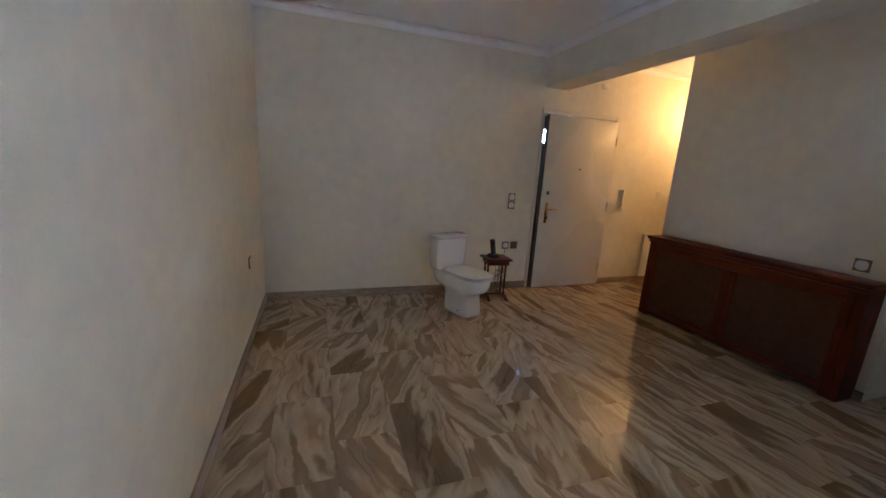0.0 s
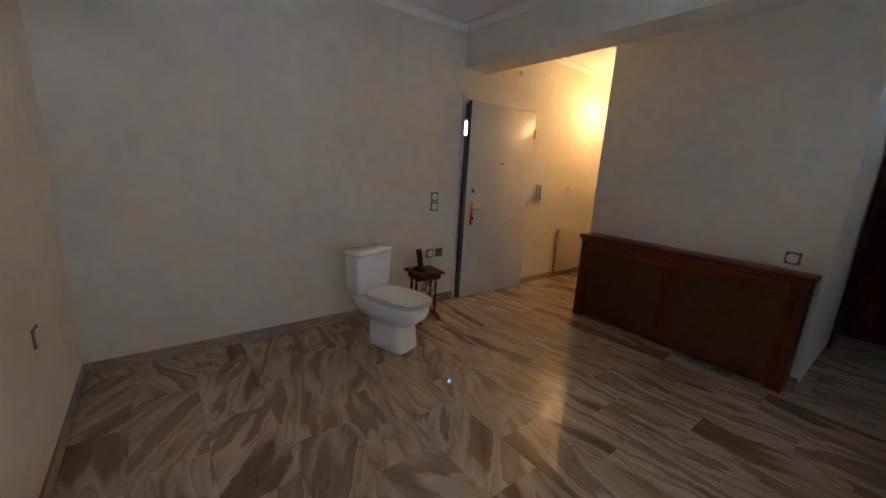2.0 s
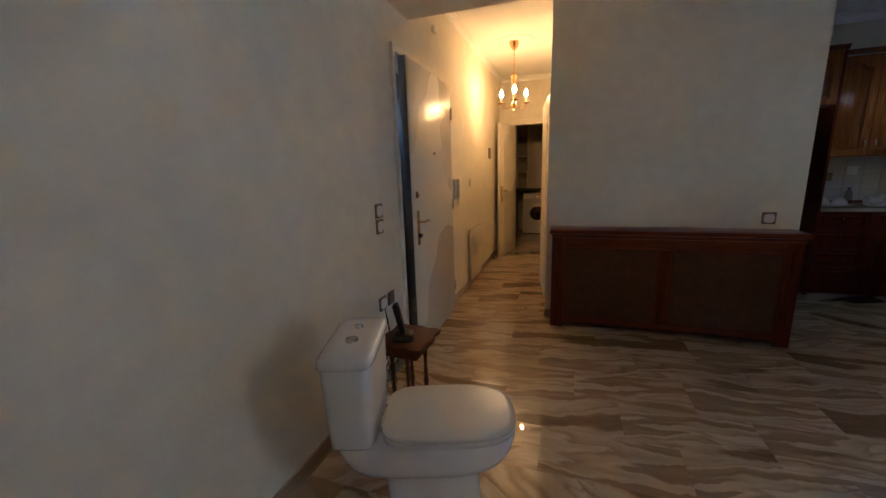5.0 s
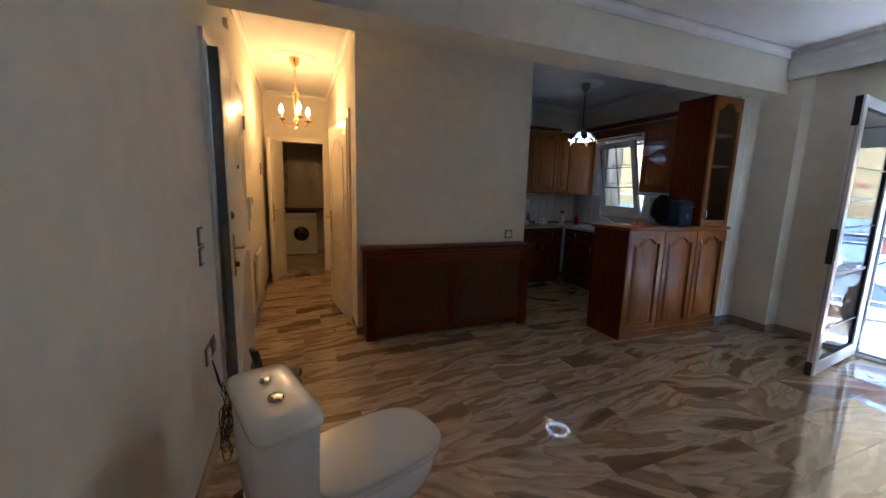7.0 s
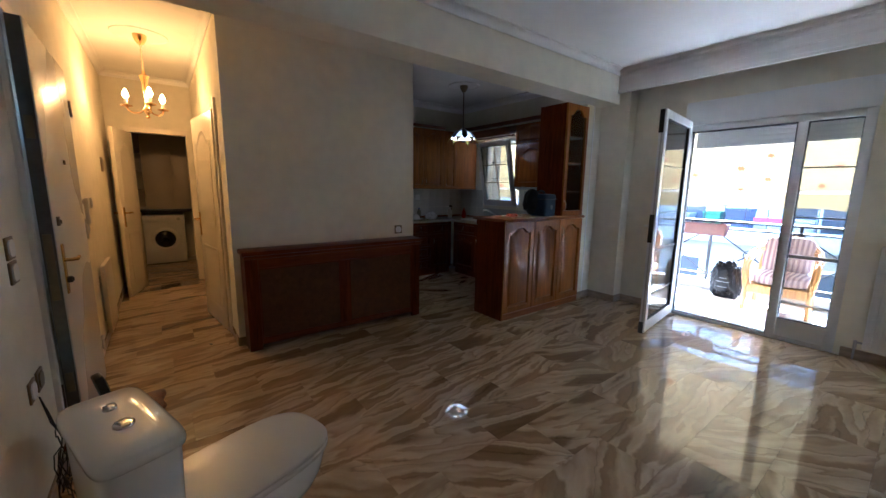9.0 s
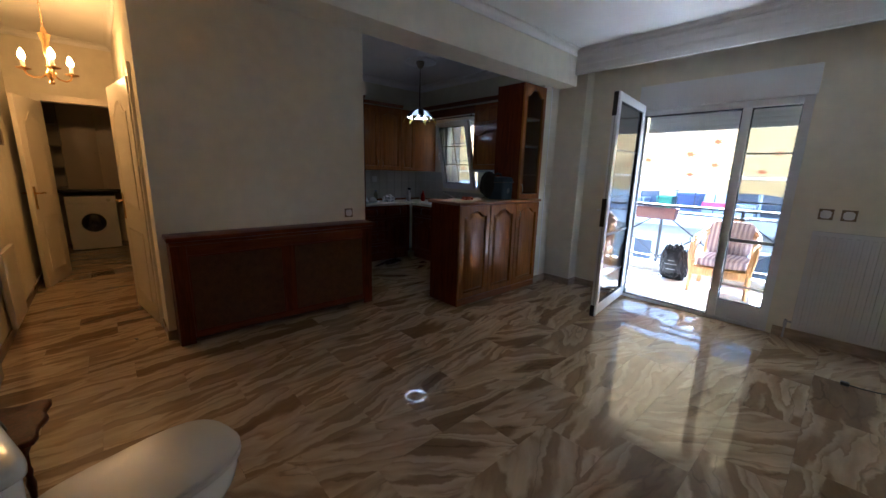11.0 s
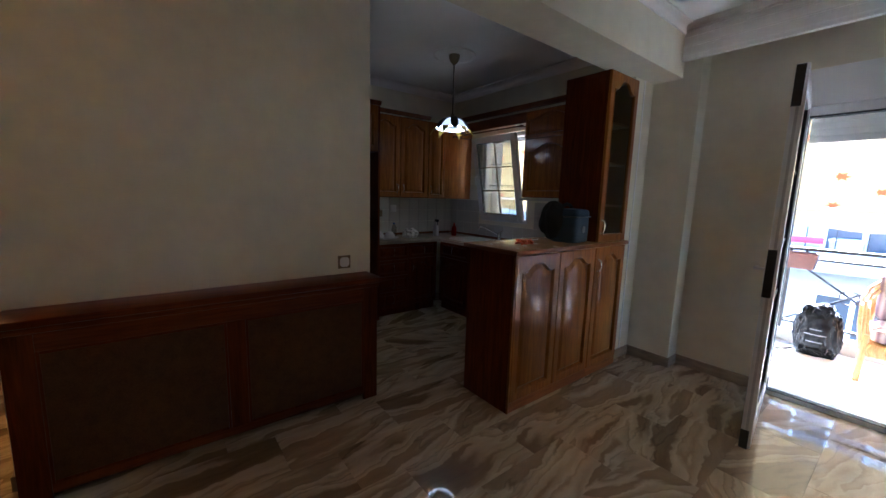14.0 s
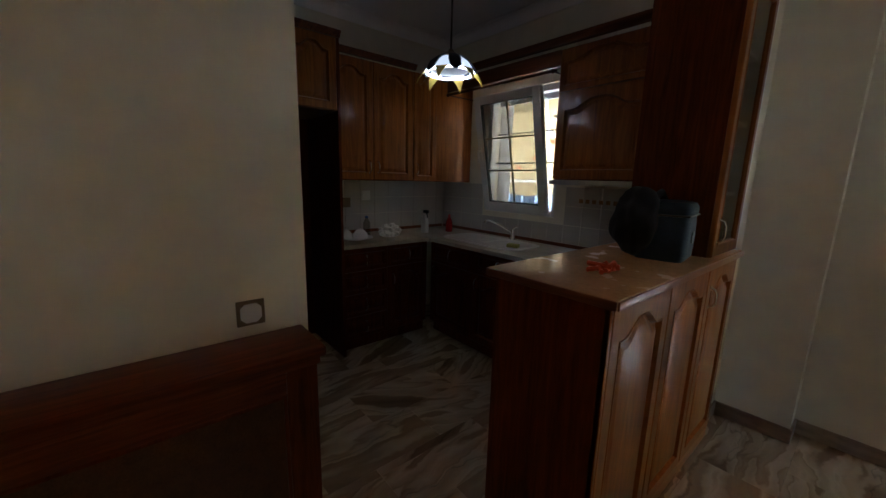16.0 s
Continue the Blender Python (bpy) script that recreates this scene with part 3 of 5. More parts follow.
def inner_door(name, label, loc, rz, w, h=2.02):
    d = thing(name, label, "door", loc, rz, kind="structure")
    part("leaf", panel_door(bmesh.new(), w, h), DOORPAINT, d)
    for s in (-1, 1):
        y = s * 0.02
        pl = part("handle_plate", boxes((-w + 0.035, -w + 0.075, min(y, y + s * 0.008), max(y, y + s * 0.008), 0.86, 1.10), bevel=0.003), BRASS, d, "brass handle plate")
        bm = bmesh.new()
        x = -w + 0.055
        tube(bm, [(x, y, 1.03), (x, y + s * 0.045, 1.03), (x + 0.012, y + s * 0.055, 1.03), (x + 0.06, y + s * 0.056, 1.034), (x + 0.11, y + s * 0.05, 1.026)], 0.0085, 10)
        part("lever", bm, BRASS, pl, "brass lever handle")
    return d


inner_door("door_2", "cream panelled side room door slightly open into the hallway", (4.625, 3.662, 0), 188, 0.75)
inner_door("door_3", "cream panelled bathroom door opened into the hallway", (7.10, 4.345, 0), -14, 0.60)
structure("trim_side_door_casing", boxes((4.53, 4.60, 3.645, 3.672, 0, 2.11), (5.40, 5.47, 3.645, 3.672, 0, 2.11), (4.60, 5.40, 3.645, 3.672, 2.04, 2.11), (4.60, 4.615, 3.53, 3.645, 0, 2.04), (5.385, 5.40, 3.53, 3.645, 0, 2.04), bevel=0.004), DOORPAINT, "cream painted door casing in the hallway", "door casing")
structure("trim_bathroom_casing", boxes((7.112, 7.142, 3.675, 3.745, 0, 2.11), (7.112, 7.142, 4.33, 4.40, 0, 2.11), (7.112, 7.142, 3.745, 4.33, 2.04, 2.11), bevel=0.004), DOORPAINT, "cream painted bathroom door casing", "door casing")


def glazed_leaf(parent, w, h, bars, glass, side=1, foot=0.1):
    """Aluminium leaf along +y from 0 to w, 5 cm thick along x, with glass, crossbars and black seals."""
    s = 0.07
    part("stile", boxes((-0.025, 0.025, 0, s, 0.01, h), bevel=0.004), PVC, parent)
    part("stile", boxes((-0.025, 0.025, w - s, w, 0.01, h), bevel=0.004), PVC, parent)
    part("rail", boxes((-0.024, 0.024, s, w - s, h - s, h - 0.001), bevel=0.004), PVC, parent)
    part("rail", boxes((-0.024, 0.024, s, w - s, 0.011, 0.011 + foot), bevel=0.004), PVC, parent)
    p = part("pane", boxes((-0.004, 0.004, s, w - s, 0.011 + foot, h - s)), glass, parent)
    p.visible_shadow = False
    seal = boxes((-0.014, 0.014, s, s + 0.008, 0.011 + foot, h - s), (-0.014, 0.014, w - s - 0.008, w - s, 0.011 + foot, h - s), (-0.014, 0.014, s, w - s, h - s - 0.008, h - s), (-0.014, 0.014, s, w - s, 0.011 + foot, 0.019 + foot))
    part("seal", seal, RUBBER, parent, "black rubber glazing seal")
    for z, t in bars:
        part("glazing_bar", boxes((-0.007, 0.007, s, w - s, z - t * 0.4, z + t * 0.4)), EDGE, parent, "thin grey glazing bar")


BARS = ((0.36, 0.012), (0.80, 0.03), (1.16, 0.012), (1.60, 0.014))
leaf = thing("door_4", "white aluminium glazed balcony door leaf swung open into the room", "door", (2.405, -0.43, 0.012), 7.5, kind="structure")
glazed_leaf(leaf, 0.92, 2.085, BARS, GLASS_T)
for z, h in ((0.06, 0.11), (1.02, 0.26), (1.98, 0.2)):
    part("lock_strip", boxes((-0.012, 0.026, 0.918, 0.926, z - h / 2, z + h / 2)), RUBBER, leaf, "black lock fitting on the door edge")
part("edge_groove", boxes((-0.006, 0.006, 0.9195, 0.922, 0.02, 2.075)), STEEL, leaf, "grey groove along the door edge")
bm = boxes((0.025, 0.033, 0.872, 0.9, 0.96, 1.10), bevel=0.003)
tube(bm, [(0.03, 0.886, 1.04), (0.065, 0.886, 1.04), (0.072, 0.88, 1.04), (0.074, 0.80, 1.035), (0.07, 0.775, 1.03)], 0.009, 10)
part("handle", bm, PVC, leaf, "white lever handle")

win = thing("window_1", "white aluminium balcony door frame with a fixed side light", "window", (0, 0, 0), kind="structure")
part("frame", boxes((1.10, 1.165, -0.57, -0.485, 0, 2.06), (2.395, 2.44, -0.57, -0.485, 0, 2.06), (1.50, 1.565, -0.57, -0.485, 0.03, 2.0), (1.165, 2.395, -0.57, -0.485, 2.0, 2.06), (1.165, 2.395, -0.60, -0.485, -0.02, 0.03), bevel=0.004), PVC, win, "white aluminium frame")
part("seal", boxes((1.565, 1.572, -0.54, -0.484, 0.03, 2.0), (2.388, 2.395, -0.54, -0.50, 0.03, 2.0), (1.565, 2.395, -0.54, -0.484, 1.988, 2.0), (1.565, 2.395, -0.53, -0.482, 0.030, 0.036)), RUBBER, win, "black rubber door seal")
p = part("pane", boxes((1.165, 1.50, -0.532, -0.524, 0.20, 2.0)), GLASS_T, win, "dusty tinted glass")
p.visible_shadow = False
part("seal", boxes((1.165, 1.173, -0.54, -0.51, 0.2, 2.0), (1.492, 1.50, -0.54, -0.51, 0.2, 2.0), (1.165, 1.50, -0.54, -0.51, 1.99, 2.0), (1.165, 1.50, -0.54, -0.51, 0.2, 0.208)), RUBBER, win, "black rubber glazing seal")
part("kick_panel", boxes((1.165, 1.50, -0.54, -0.50, 0.03, 0.20), bevel=0.003), PVC, win, "white panel at the foot")
for z, t in BARS:
    part("glazing_bar", boxes((1.173, 1.492, -0.537, -0.519, z - t / 2, z + t / 2)), STEEL, win, "thin grey glazing bar")
part("shutter_box", boxes((1.09, 2.47, -0.66, -0.470, 2.062, 2.30), bevel=0.004), PVC, win, "white roller shutter box")
for k in range(5):
    part("shutter_slat", boxes((1.165, 2.395, -0.635, -0.620, 1.835 + k * 0.046, 1.8805 + k * 0.046), bevel=0.0022), PVC, win, "white roller shutter slat")

# kitchen window, its sash tilted inwards at the top
win = thing("window_2", "white kitchen window with its barred sash tilted open", "window", (4.60, -0.30, 1.10), kind="structure")
part("frame", boxes((0, 0.05, -0.10, -0.03, 0, 1.06), (0.75, 0.80, -0.10, -0.03, 0, 1.06), (0.05, 0.75, -0.10, -0.03, 0, 0.05), (0.05, 0.75, -0.10, -0.03, 1.01, 1.06), bevel=0.004), PVC, win)
part("sill", boxes((0, 0.80, -0.20, -0.10, -0.0, 0.02), bevel=0.003), GROUT, win, "dark stone sill")
for k in range(2):
    part("shutter_slat", boxes((0.05, 0.75, -0.135, -0.120, 0.965 + k * 0.046, 1.0105 + k * 0.046), bevel=0.0022), PVC, win, "white roller shutter slat")


def tilted(bm, deg=12.0):
    bmesh.ops.rotate(bm, verts=bm.verts, cent=(0, -0.03, 0.04), matrix=Matrix.Rotation(radians(-deg), 3, "X"))
    return bm


S0, S1 = 0.065, 0.765
sash = part("sash", tilted(boxes((S0, S0 + 0.07, -0.03, 0.02, 0.03, 1.03), (S1 - 0.07, S1, -0.03, 0.02, 0.03, 1.03), (S0 + 0.07, S1 - 0.07, -0.03, 0.02, 0.03, 0.10), (S0 + 0.07, S1 - 0.07, -0.03, 0.02, 0.96, 1.03), bevel=0.004)), PVC, win)
p = part("pane", tilted(boxes((S0 + 0.07, S1 - 0.07, -0.010, -0.002, 0.10, 0.96))), GLASS_K, sash)
p.visible_shadow = False
part("seal", tilted(boxes((S0 + 0.07, S0 + 0.077, -0.02, 0.012, 0.1, 0.96), (S1 - 0.077, S1 - 0.07, -0.02, 0.012, 0.1, 0.96), (S0 + 0.07, S1 - 0.07, -0.02, 0.012, 0.953, 0.96), (S0 + 0.07, S1 - 0.07, -0.02, 0.012, 0.1, 0.107))), RUBBER, sash, "black rubber seal")
for z in (0.39, 0.67):
    part("glazing_bar", tilted(boxes((S0 + 0.07, S1 - 0.07, -0.014, 0.002, z - 0.006, z + 0.006))), BRONZE, sash, "thin dark glazing bar")
part("glazing_bar", tilted(boxes((S0 + 0.335, S0 + 0.347, -0.014, 0.002, 0.10, 0.96))), BRONZE, sash, "thin dark glazing bar")
bm = boxes((S1 - 0.045, S1 - 0.02, 0.018, 0.028, 0.48, 0.60), bevel=0.003)
tube(bm, [(S1 - 0.032, 0.02, 0.57), (S1 - 0.032, 0.055, 0.57), (S1 - 0.032, 0.06, 0.56), (S1 - 0.032, 0.062, 0.47)], 0.008, 8)
part("handle", tilted(bm), PVC, sash, "white window handle")
bm = bmesh.new()
for z in (0.45, 0.72):
    cyl(bm, (0, -0.17, z), (0.80, -0.17, z), 0.006)
part("grille", bm, IRON, win, "two thin dark iron window bars")

# ---- living room ----
cov = thing("radiator_cover", "long red-brown wooden radiator cover with two woven panels", "radiator cover", (4.0, 3.60, 0))
W = 1.68
part("top_board", boxes((-0.035, 0.198, -W - 0.02, 0.02, 0.815, 0.85), bevel=0.008), CHERRY_Y, cov)
part("moulding", boxes((-0.018, 0.0, -W - 0.006, 0.006, 0.785, 0.814), bevel=0.006), CHERRY_Y, cov)
part("side_panel", boxes((0.022, 0.198, -0.02, 0.0, 0.0, 0.814)), CHERRY, cov)
part("side_panel", boxes((0.022, 0.198, -W, -W + 0.02, 0.0, 0.814)), CHERRY, cov)
for u, w in ((0, 0.10), (W / 2 - 0.045, 0.09), (W - 0.10, 0.10)):
    part("stile", boxes((0.0, 0.022, -u - w, -u, 0.0 if u != W / 2 - 0.045 else 0.09, 0.814 if u != W / 2 - 0.045 else 0.70), bevel=0.004), CHERRY, cov)
part("rail", boxes((0.001, 0.022, -W + 0.10, -0.10, 0.70, 0.784), bevel=0.003), CHERRY_Y, cov)
part("rail", boxes((0.001, 0.022, -W + 0.10, -0.10, 0.045, 0.09), bevel=0.003), CHERRY_Y, cov)
for u0, u1 in ((0.10, W / 2 - 0.045), (W / 2 + 0.045, W - 0.10)):
    part("woven_panel", boxes((0.010, 0.016, -u1, -u0, 0.09, 0.70)), CANE, cov, "dark woven cane panel")
    bead = boxes((0.003, 0.010, -u0 - 0.012, -u0, 0.09, 0.70), (0.003, 0.010, -u1, -u1 + 0.012, 0.09, 0.70), (0.003, 0.010, -u1 + 0.012, -u0 - 0.012, 0.09, 0.102), (0.003, 0.010, -u1 + 0.012, -u0 - 0.012, 0.688, 0.70), bevel=0.002)
    part("bead", bead, CHERRY, cov)


def oval(hw, yf, yb, z, p=2.4, n=36):
    cy, hl = (yf + yb) / 2, (yb - yf) / 2
    out = []
    for k in range(n):
        a = 2 * math.pi * k / n
        c, s = math.cos(a), math.sin(a)
        q = p if s < 0 else max(p, 4.5)
        out.append((hw * math.copysign(abs(c) ** (2 / q), c), cy + hl * math.copysign(abs(s) ** (2 / q), s), z))
    return out


toilet = thing("toilet", "white ceramic toilet with closed lid standing loose in the living room", "toilet", (1.958, 4.230, 0), 18)
bm = loft(bmesh.new(), [oval(hw, yf, yb, z, p) for hw, yf, yb, z, p in (
    (0.113, -0.462, -0.11, 0.0, 6), (0.119, -0.468, -0.11, 0.008, 6), (0.117, -0.464, -0.105, 0.06, 6), (0.110, -0.455, -0.09, 0.19, 5), (0.112, -0.458, -0.08, 0.215, 4.5),
    (0.125, -0.495, -0.01, 0.238, 3.4), (0.155, -0.555, 0.02, 0.265, 2.8), (0.172, -0.585, 0.05, 0.30, 2.5), (0.179, -0.600, 0.07, 0.34, 2.4), (0.180, -0.601, 0.08, 0.375, 2.4), (0.176, -0.597, 0.082, 0.388, 2.4), (0.165, -0.585, 0.075, 0.393, 2.4))])
part("bowl", bm, CERAMIC, toilet, smooth=60)
bm = loft(bmesh.new(), [oval(hw, -d, d, z, 7) for hw, d, z in ((0.166, 0.070, 0.394), (0.178, 0.080, 0.41), (0.187, 0.084, 0.50), (0.194, 0.088, 0.705), (0.192, 0.086, 0.713))])
part("tank", bm, CERAMIC, toilet, smooth=60)
bm = loft(bmesh.new(), [oval(hw, -d, d, z, 7) for hw, d, z in ((0.198, 0.092, 0.717), (0.203, 0.097, 0.721), (0.204, 0.098, 0.735), (0.200, 0.094, 0.746), (0.190, 0.084, 0.752), (0.12, 0.05, 0.755))])
lid = part("tank_lid", bm, CERAMIC, toilet, smooth=60)
# black filler gives the joint below the lid its shade
part("tank_gap_shade", boxes((-0.178, 0.178, -0.078, 0.078, 0.711, 0.719)), PLASTIC_B, toilet, "black strip standing in for the shade under the tank lid")
for x, r in ((0.075, 0.017), (-0.045, 0.024)):
    bm = lathe(bmesh.new(), [(r, 0.751), (r, 0.761), (r * 0.86, 0.765), (r * 0.8, 0.762), (r * 0.3, 0.764)], (x, 0.0, 0))
    part("flush_button", bm, CHROME, lid, "round chrome flush button")
bm = loft(bmesh.new(), [oval(hw, yf, -0.095, z, 3.0) for hw, yf, z in ((0.168, -0.590, 0.394), (0.176, -0.600, 0.397), (0.177, -0.601, 0.409), (0.174, -0.598, 0.412), (0.160, -0.584, 0.413))])
part("seat", bm, SEAT, toilet, smooth=50)
bm = loft(bmesh.new(), [oval(hw, yf, yb, z, 3.0) for hw, yf, yb, z in ((0.160, -0.584, -0.11, 0.4135), (0.160, -0.584, -0.11, 0.4165), (0.172, -0.596, -0.098, 0.4168), (0.176, -0.600, -0.094, 0.4195), (0.176, -0.600, -0.094, 0.4285), (0.172, -0.595, -0.098, 0.4325), (0.155, -0.575, -0.115, 0.4345), (0.08, -0.42, -0.2, 0.436))])
part("seat_lid", bm, SEAT, toilet, "pale grey-white closed seat lid", smooth=35)
for x in (-0.07, 0.07):
    part("hinge", cyl(bmesh.new(), (x - 0.02, -0.095, 0.418), (x + 0.02, -0.095, 0.418), 0.012), SEAT, toilet)
# no holes cut: black discs paint the shaded inside of the fixing holes
for x in (-0.1165, 0.1165):
    part("bolt_hole_shade", cyl(bmesh.new(), (x - 0.001, -0.36, 0.055), (x + 0.001, -0.36, 0.055), 0.008), PLASTIC_B, toilet, "black disc standing in for a shaded fixing hole")

table = thing("side_table", "small red-brown wooden table with turned legs and a shaped top", "table", (2.56, 4.29, 0), -4)
loops = []
for e, z in ((0.0, 0.451), (0.010, 0.455), (0.012, 0.463), (0.006, 0.470), (0.0, 0.472)):
    l = []
    for k in range(40):
        a = 2 * math.pi * k / 40
        c, s = math.cos(a), math.sin(a)
        r = 0.135 / max(abs(c), abs(s))
        r = min(r, 0.178) + 0.008 * math.cos(8 * a) + e
        l.append((1.05 * r * c, r * 0.95 * s, z))
    loops.append(l)
top = part("tabletop", loft(bmesh.new(), loops), DARKWOOD, table)
part("apron", boxes((-0.12, 0.12, -0.105, 0.100, 0.40, 0.451), bevel=0.004), DARKWOOD, table)
spindle = [(0.012, 0.05), (0.014, 0.07), (0.008, 0.085), (0.011, 0.12), (0.015, 0.16), (0.009, 0.19), (0.013, 0.215), (0.009, 0.235), (0.011, 0.30), (0.014, 0.345), (0.008, 0.36), (0.013, 0.38), (0.013, 0.40)]
for sx in (-1, 1):
    for sy in (-1, 1):
        part("leg", lathe(bmesh.new(), spindle, (sx * 0.105, sy * 0.045, 0), 14), DARKWOOD, table)
    bm = bmesh.new()
    prism(bm, [(-0.15, 0.0), (-0.12, 0.0), (-0.09, 0.028), (0.09, 0.028), (0.12, 0.0), (0.15, 0.0), (0.145, 0.022), (0.10, 0.05), (-0.10, 0.05), (-0.145, 0.022)], 0, sx * 0.105 - 0.013, sx * 0.105 + 0.013)
    part("foot", bm, DARKWOOD, table)
part("stretcher", boxes((-0.092, 0.092, -0.011, 0.011, 0.032, 0.052), bevel=0.003), DARKWOOD, table)

phone = thing("cordless_phone", "black cordless telephone upright in its charging base", "telephone", (2.53, 4.305, 0.472), 18)
bm = loft(bmesh.new(), [oval(hw, -d, d, z, 4) for hw, d, z in ((0.055, 0.06, 0.0), (0.058, 0.063, 0.008), (0.052, 0.056, 0.028), (0.04, 0.04, 0.038))])
part("base", bm, PLASTIC_B, phone)
bm = boxes((-0.029, 0.029, -0.015, 0.015, 0.03, 0.200), bevel=0.009)
bmesh.ops.rotate(bm, verts=bm.verts, cent=(0, 0, 0.03), matrix=Matrix.Rotation(radians(-12), 3, "X"))
handset = part("handset", bm, PLASTIC_B, phone)
bm = boxes((-0.020, 0.020, -0.0165, -0.0148, 0.135, 0.180), bevel=0.0005)
bmesh.ops.rotate(bm, verts=bm.verts, cent=(0, 0, 0.03), matrix=Matrix.Rotation(radians(-12), 3, "X"))
part("display", bm, DARKGLASS, handset, "dark handset display")


def wall_socket(loc, rz, label, group="", filled=PLASTIC_W, rim=BRONZE, size=0.088, kind_name="wall_socket", category="socket"):
    """A square plate on a wall; its face looks along local -y."""
    s = thing(kind_name, label, category, loc, rz, group)
    h = size / 2
    part("plate", boxes((-h, h, -0.008, 0.0, -h, h), bevel=0.003), rim, s)
    k = h * 0.74
    bm = loft(bmesh.new(), [[(x, -d, z) for x, z in ((-k + c, -k), (k - c, -k), (k, -k + c), (k, k - c), (k - c, k), (-k + c, k), (-k, k - c), (-k, -k + c))] for c, d in ((0.014, 0.007), (0.014, 0.011), (0.016, 0.0125))])
    part("insert", bm, filled, s)
    return s


wall_socket((4.20, 2.068, 0.93), -90, "cream wall socket with a dark bronze square rim")
wall_socket((2.842, 4.575, 1.125), 0, "cream wall switch with a dark bronze square rim", "switches by the entrance door", kind_name="light_switch", category="switch")
wall_socket((2.842, 4.575, 1.030), 0, "cream wall switch with a dark bronze square rim", "switches by the entrance door", kind_name="light_switch", category="switch")
wall_socket((2.815, 4.575, 0.545), 0, "cream socket with a dark rim behind the table")
wall_socket((2.93, 4.575, 0.545), 0, "dark wall socket beside the entrance door", filled=BRONZE)
wall_socket((0.16, 3.75, 0.62), 90, "cream wall socket with a dark bronze rim low on the wall")
for x in (0.887, 0.756):
    wall_socket((x, -0.48, 1.107), 180, "cream wall socket with a dark bronze rim above the radiator", "sockets above the radiator")

rad = thing("panel_radiator", "white steel panel radiator mounted on the wall", "radiator", (0.28, -0.48, 0.10))
part("panel", boxes((0, 0.66, 0.028, 0.040, 0, 0.86), bevel=0.004), ENAMEL, rad)
for k in range(14):
    part("rib", boxes((0.024 + k * 0.045, 0.049 + k * 0.045, 0.0395, 0.058, 0.03, 0.83), bevel=0.003), ENAMEL, rad)
part("back_panel", boxes((0.005, 0.655, 0.004, 0.016, 0.005, 0.855), bevel=0.003), ENAMEL, rad)
part("top_grille", boxes((0.002, 0.658, 0.012, 0.040, 0.858, 0.866), bevel=0.002), ENAMEL, rad)
bm = cyl(bmesh.new(), (0.66, 0.022, 0.05), (0.71, 0.022, 0.05), 0.008)
cyl(bm, (0.70, 0.022, 0.0), (0.70, 0.022, 0.065), 0.011)
cyl(bm, (0.70, 0.022, -0.10), (0.70, 0.022, 0.0), 0.007)
part("valve", bm, STEEL, rad, "dull metal radiator valve")

# cables
bm = tube(bmesh.new(), [(0.26, 0.05, 0.006), (0.32, 0.18, 0.006), (0.42, 0.24, 0.006), (0.50, 0.255, 0.006), (0.56, 0.26, 0.008)], 0.004, 6)
box(bm, 0.555, 0.60, 0.245, 0.28, 0.0, 0.024, bevel=0.005)
solo("floor_cable", bm, PLASTIC_B, "thin black cable with a plug lying on the floor", "cable")
bm = bmesh.new()
for k in range(3):
    pts = [(2.80, 4.552, 0.52), (2.79, 4.53, 0.44 - 0.02 * k), (2.76, 4.51, 0.38)]
    for j in range(34):
        a = 0.55 * j + 1.3 * k
        r = 0.055 + 0.025 * math.sin(1.7 * j + k)
        pts.append((2.745 + 0.9 * r * math.cos(a) + 0.02 * math.sin(0.4 * j), 4.50 + 0.02 * math.sin(a * 1.3 + k), max(0.012, 0.33 - 0.0075 * j + 1.2 * r * math.sin(a))))
    tube(bm, pts, 0.0024, 6)
solo("wire_tangle", bm, PLASTIC_B, "tangled thin black wires hanging from the wall socket", "wire")
solo("floor_scrap", boxes((-0.02, 0.02, -0.008, 0.008, 0, 0.006), bevel=0.002), PLASTIC_B, "small dark scrap lying on the hallway floor", "scrap", (4.375, 3.85, 0.0005), 20)


# ---- kitchen ----
def shift(bm, x, y, z):
    bmesh.ops.translate(bm, verts=bm.verts, vec=(x, y, z))
    return bm


def cabinet(name, label, loc, rz, w, depth, z0, z1, fronts, group="", body=CHERRY, front=OAK, category="cabinet", plinth=0.0):
    """A cabinet whose front lies in local x = 0 and faces -x; its width runs along -y. fronts: u, v, width, height, arch, flipped, handle u and v."""
    c = thing(name, label, category, loc, rz, group)
    part("body", boxes((0.021, depth, -w, 0, z0 + plinth, z1), bevel=0.002), body, c)
    if plinth:
        part("plinth", boxes((0.05, depth, -w, 0, z0, z0 + plinth)), body, c)
    for u, v, fw, fh, arch, flip, hu, hv in fronts:
        bm = shift(arch_door(bmesh.new(), fw - 0.004, fh - 0.004, arch, 0.06 if fh > 0.3 else 0.035, 0.02, flip), 0.0205, -u - 0.002, v + 0.002)
        d = part("door" if fh > 0.25 else "drawer_front", bm, front, c)
        if hu is not None:
            part("handle", shift(bow_handle(bmesh.new(), 0.09, 0.026, 0.0045), 0.0005, -hu, hv), CHROME, d, "small chrome bow handle")
    return c


BAR = 1.045
